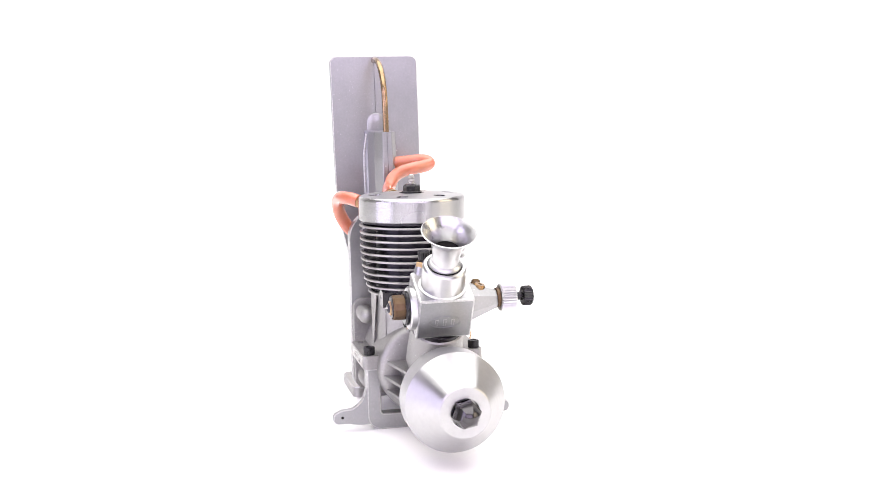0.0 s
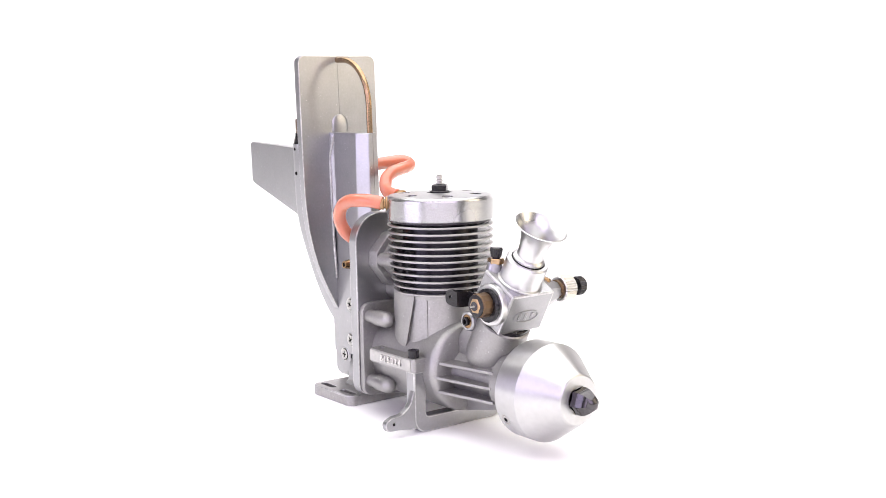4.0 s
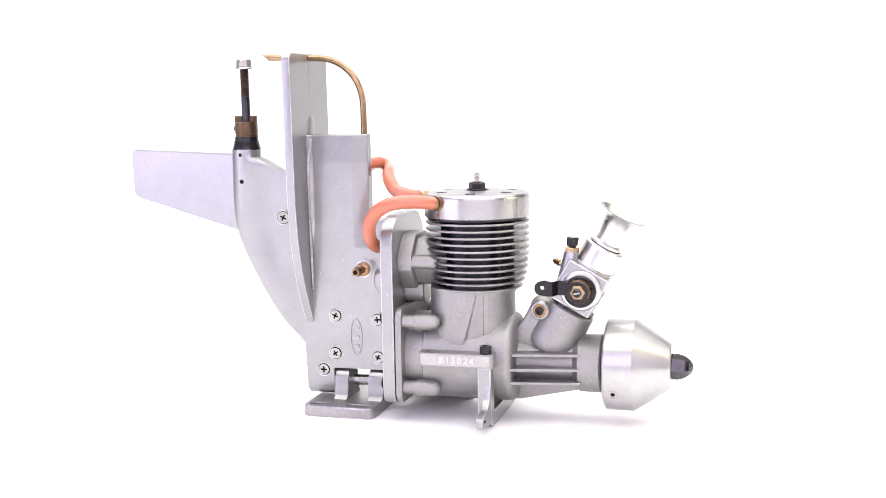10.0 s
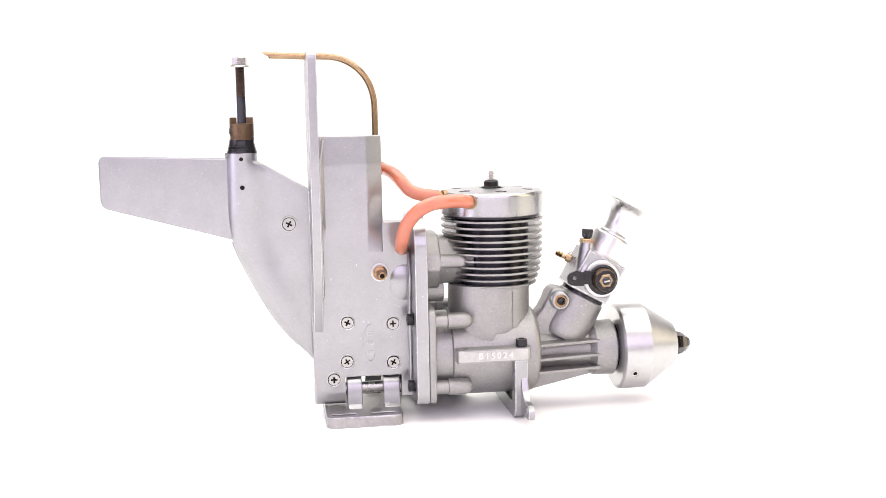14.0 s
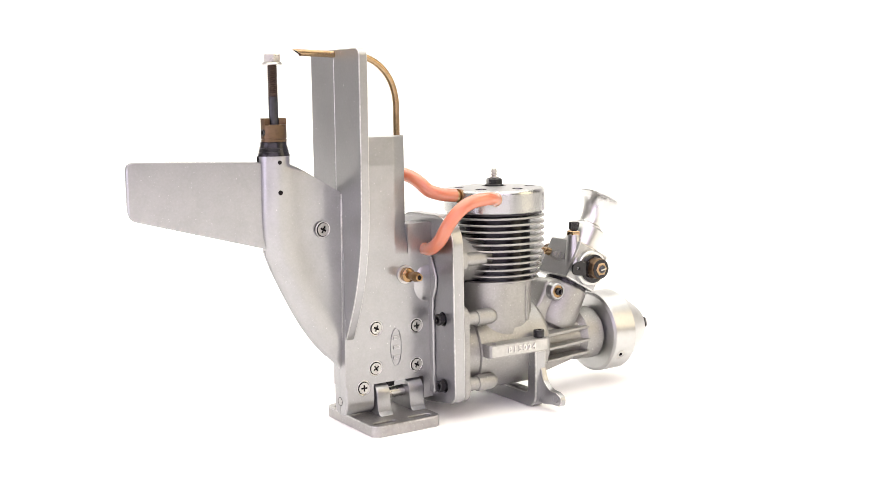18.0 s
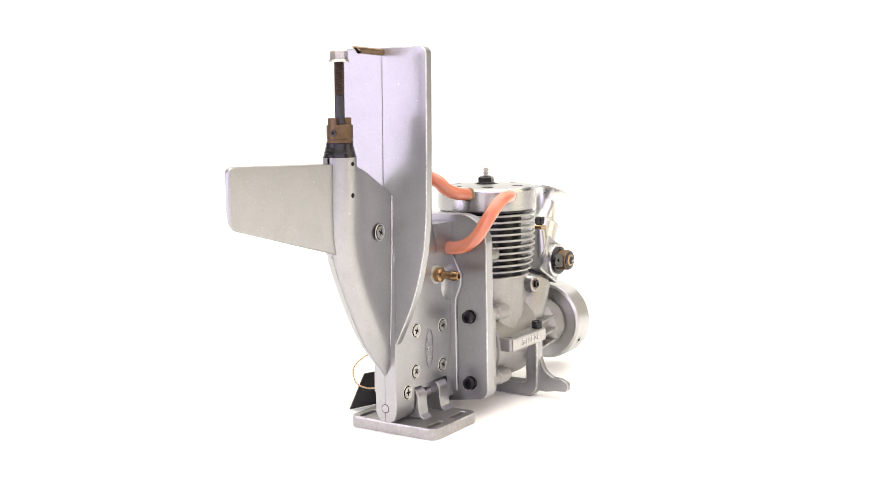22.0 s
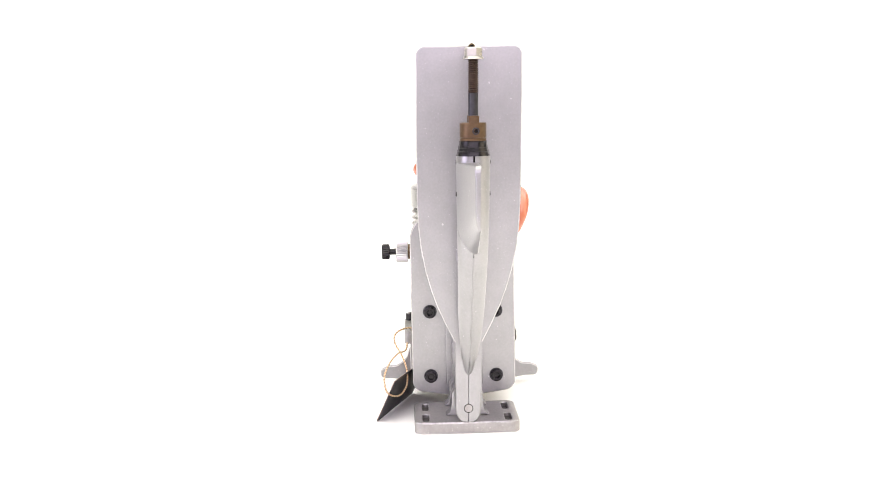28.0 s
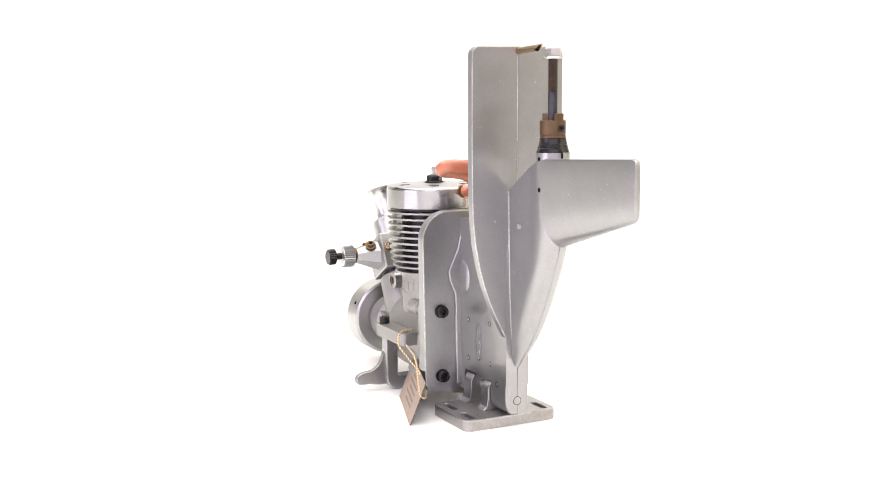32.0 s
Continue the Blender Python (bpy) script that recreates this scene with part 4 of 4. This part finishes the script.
    part("fuel_plug", lathe(bmesh.new(), (51.0, 18.0, 72.6), (-0.55, 0.25, 0.8), [(3.0, 0), (3.1, 0.4), (3.1, 2.6), (2.1, 3.0), (2.1, 4.6), (1.2, 4.8), (1.1, 3.2)], 12), BROWN, carb, "small browned brass plug with a bore")
    # inlet stub from the crankcase
    d = up
    base = Vector((41.0, 0.8, 44.0))
    part("inlet_stub", lathe(bmesh.new(), base - d * 11.5, d, [(9.0, 0), (11.8, 1.4), (12.9, 4.5), (12.9, 11.5), (12.4, 24.5), (11.7, 25.1)], 40), CASE, eng, "slanting cast inlet stub")
    part("inlet_seal", lathe(bmesh.new(), base + d * 13.2, d, [(8.4, 0), (11.6, 0.2), (11.6, 2.2), (8.4, 2.4)], 36), BLACK, eng, "black rubber inlet seal")
    t = bmesh.new()
    slab(t, rounded([(27.2, 56.0, 6), (30.0, 62.6, 6), (38.0, 60.6, 3), (50, 50), (46, 36), (19.5, 36), (19.5, 45), (24.5, 51, 4)], 2, 6), -6.6, 8.2, "y")
    soften(t, 2.2, 3)
    part("clamp_boss_casting", t, CASE, eng)
    for s in (-1, 1):
        y = 0.8 + s * 9.6
        b = part("clamp_boss", lathe(bmesh.new(), (33.6, y, 55.6), (0, s, 0), [(5.4, -4.5), (4.8, 0), (4.7, 1.6), (4.2, 2.1), (3.4, 2.1), (3.4, 1.0)], 28), CAST, eng)
        part("clamp_bush", lathe(bmesh.new(), (33.6, y + s * 0.9, 55.6), (0, s, 0), [(3.3, 0), (3.3, 0.9), (2.4, 1.2)], 24), BRASS, b)
        socket_bolt(eng, (33.6, y + s * 1.4, 55.6), (0, s, 0), 2.1, 2.2 if s < 0 else 1.2)
    a = radians(99)
    m = Matrix.Translation((18.5 * math.cos(a), 18.5 * math.sin(a), 58.4)) @ Matrix.Rotation(a, 4, "Z") @ Matrix(((0, 0, 1), (1, 0, 0), (0, 1, 0))).to_4x4()
    emblem(eng, m, 8.4, 4.5, CASE, 0.45, 18.5)


carburettor(engine)


# ---- coolant hoses ----
def hoses(eng):
    for pts, head in (
        ([(-16.0, -23.6, 109.2), (-20.2, -26.8, 110.2), (-27.0, -29.6, 110.4), (-35.5, -30.8, 109.4), (-42.5, -30.6, 105.6), (-47.4, -28.4, 99.0), (-49.0, -23.4, 91.4), (-48.6, -15.0, 86.6), (-46.6, -5.0, 85.2)], (-0.56, -0.83, 0.0)),
        ([(-28.2, -5.2, 110.9), (-31.5, -5.4, 111.2), (-37.0, -4.8, 112.1), (-42.4, -2.8, 114.2), (-46.0, 0.1, 118.4), (-48.4, 5.3, 121.2), (-50.5, 12.5, 122.8), (-52.7, 18.5, 123.6), (-55.1, 21.7, 124.7), (-57.6, 20.6, 126.1), (-59.1, 16.5, 126.4), (-60.4, 9.6, 125.8), (-61.4, 3.0, 125.2)], (-0.98, -0.19, 0.0)),
    ):
        part("coolant_hose", hose(bmesh.new(), pts, 3.35, 20, 8), SILICONE, eng, "salmon-pink silicone coolant hose")
        d = Vector(head).normalized()
        o = d * 24.8 + Vector((0, 0, 109.0 if head[0] > -0.9 else 110.5))
        part("hose_nipple", lathe(bmesh.new(), o, d, [(3.2, -0.6), (3.6, 0), (3.6, 1.9), (2.5, 2.2), (2.5, 2.8), (3.1, 3.1), (2.6, 5.0), (2.4, 6.0)], 14), BRASS, eng, "brass hexagon hose nipple")
    d = Vector((0.0, -1, 0))
    part("water_nipple", lathe(bmesh.new(), (-58.8, -6.6, 73.6), d, [(3.4, 0), (3.6, 0.3), (3.6, 3.0), (3.0, 3.4), (2.0, 3.6), (2.0, 9.4), (2.6, 9.8), (1.9, 13.0), (1.2, 13.1), (1.1, 11.5)], 20), BRASS, eng, "barbed brass water nipple")
    part("nipple_bore", rod(bmesh.new(), (-58.8, -18.0, 73.6), (-58.8, -19.4, 73.6), 1.15, n=14), DARK, eng)
    part("nipple_seat", lathe(bmesh.new(), (-58.8, -6.0, 73.6), d, [(4.6, 0), (4.6, 0.8), (4.2, 1.0)], 28), EDGE, eng)


hoses(engine)


# ---- paper tag on a gold cord ----
def tag():
    ob = thing("hang_tag", "kraft and black cardboard hang tag on a gold cord", "tag")
    a = Vector((-64.5, 45.8, -0.9))
    e1 = Vector((54.0, -18.0, 0.0))
    e2 = Vector((1.0, -9.5, 20.0))
    nrm = e2.cross(e1).normalized()
    for k, mat, name in ((0.0, CARDBLACK, "back_face"), (0.35, CARD, "front_face")):
        b = bmesh.new()
        q = [a + nrm * k, a + e1 + nrm * k, a + e1 + e2 + nrm * k, a + e2 + nrm * k]
        lo = [b.verts.new(p) for p in q]
        hi = [b.verts.new(p + nrm * 0.34) for p in q]
        for i in range(4):
            j = (i + 1) % 4
            b.faces.new((lo[i], lo[j], hi[j], hi[i]))
        b.faces.new(lo)
        b.faces.new(hi)
        f = part(name, b, mat, ob)
        if k:
            for i in range(5):
                t = bmesh.new()
                s0 = a + e1 * 0.25 + e2 * (0.2 + 0.14 * i) + nrm * (k + 0.36)
                w = e1 * (0.5 if i % 2 else 0.42)
                h = e2 * 0.06
                t.faces.new([t.verts.new(p) for p in (s0, s0 + w, s0 + w + h, s0 + h)])
                part("print_line", t, INK, f)
    pts = [(-19, 24, 37.4), (-23, 31, 38.0), (-29.0, 36, 36.5), (-30.5, 36.6, 32), (-33.7, 33, 25.6), (-42, 30.5, 19.5), (-50, 31, 13), (-59, 35, 10.6), (-65, 40.5, 14), (-65.5, 41.8, 22), (-58, 39, 27.5), (-46, 35, 29.5), (-34, 31, 28.5), (-25, 30, 30.5)]
    path = curve_points(pts, 24)
    for k, mat in ((0, CORD), (1, CORD_SHADE), (2, CORD)):
        run, strand = 0.0, []
        for i, p in enumerate(path):
            d = (path[min(i + 1, len(path) - 1)] - path[max(i - 1, 0)]).normalized()
            u = d.cross(Vector((0.3, 0.2, 1))).normalized()
            run += (p - path[i - 1]).length if i else 0.0
            a = run * 3.4 + k * 2.1
            strand.append(p + (u * math.cos(a) + d.cross(u) * math.sin(a)) * 0.26)
        part("cord_strand", hose(bmesh.new(), strand, 0.27, 6, 1), mat, ob, "gold twisted cord strand" if mat == CORD else "brown twisted cord strand")
    return ob


hang = tag()

# ---- the turntable's slow turn ----
KNOT_T = (0, 4, 8, 13, 18, 23, 28, 32)
KNOT_A = (-76.56, -52.58, -28.38, 2.2, 32.51, 62.25, 91.82, 115.54)


def turn(t):
    """Degrees of turn at t, smooth through the knots."""
    i = max(0, min(len(KNOT_T) - 2, sum(k <= t for k in KNOT_T) - 1))
    slope = lambda j: (KNOT_A[min(j + 1, 7)] - KNOT_A[max(j - 1, 0)]) / (KNOT_T[min(j + 1, 7)] - KNOT_T[max(j - 1, 0)])
    h = KNOT_T[i + 1] - KNOT_T[i]
    s = (t - KNOT_T[i]) / h
    return ((2 * s ** 3 - 3 * s ** 2 + 1) * KNOT_A[i] + (s ** 3 - 2 * s ** 2 + s) * h * slope(i)
            + (3 * s ** 2 - 2 * s ** 3) * KNOT_A[i + 1] + (s ** 3 - s ** 2) * h * slope(i + 1))


def motions():
    rows = [(float(t), pose(0, 0, 0, 0, 0, turn(t))) for t in range(33)]
    walk(engine, rows)
    walk(hang, rows)


motions()
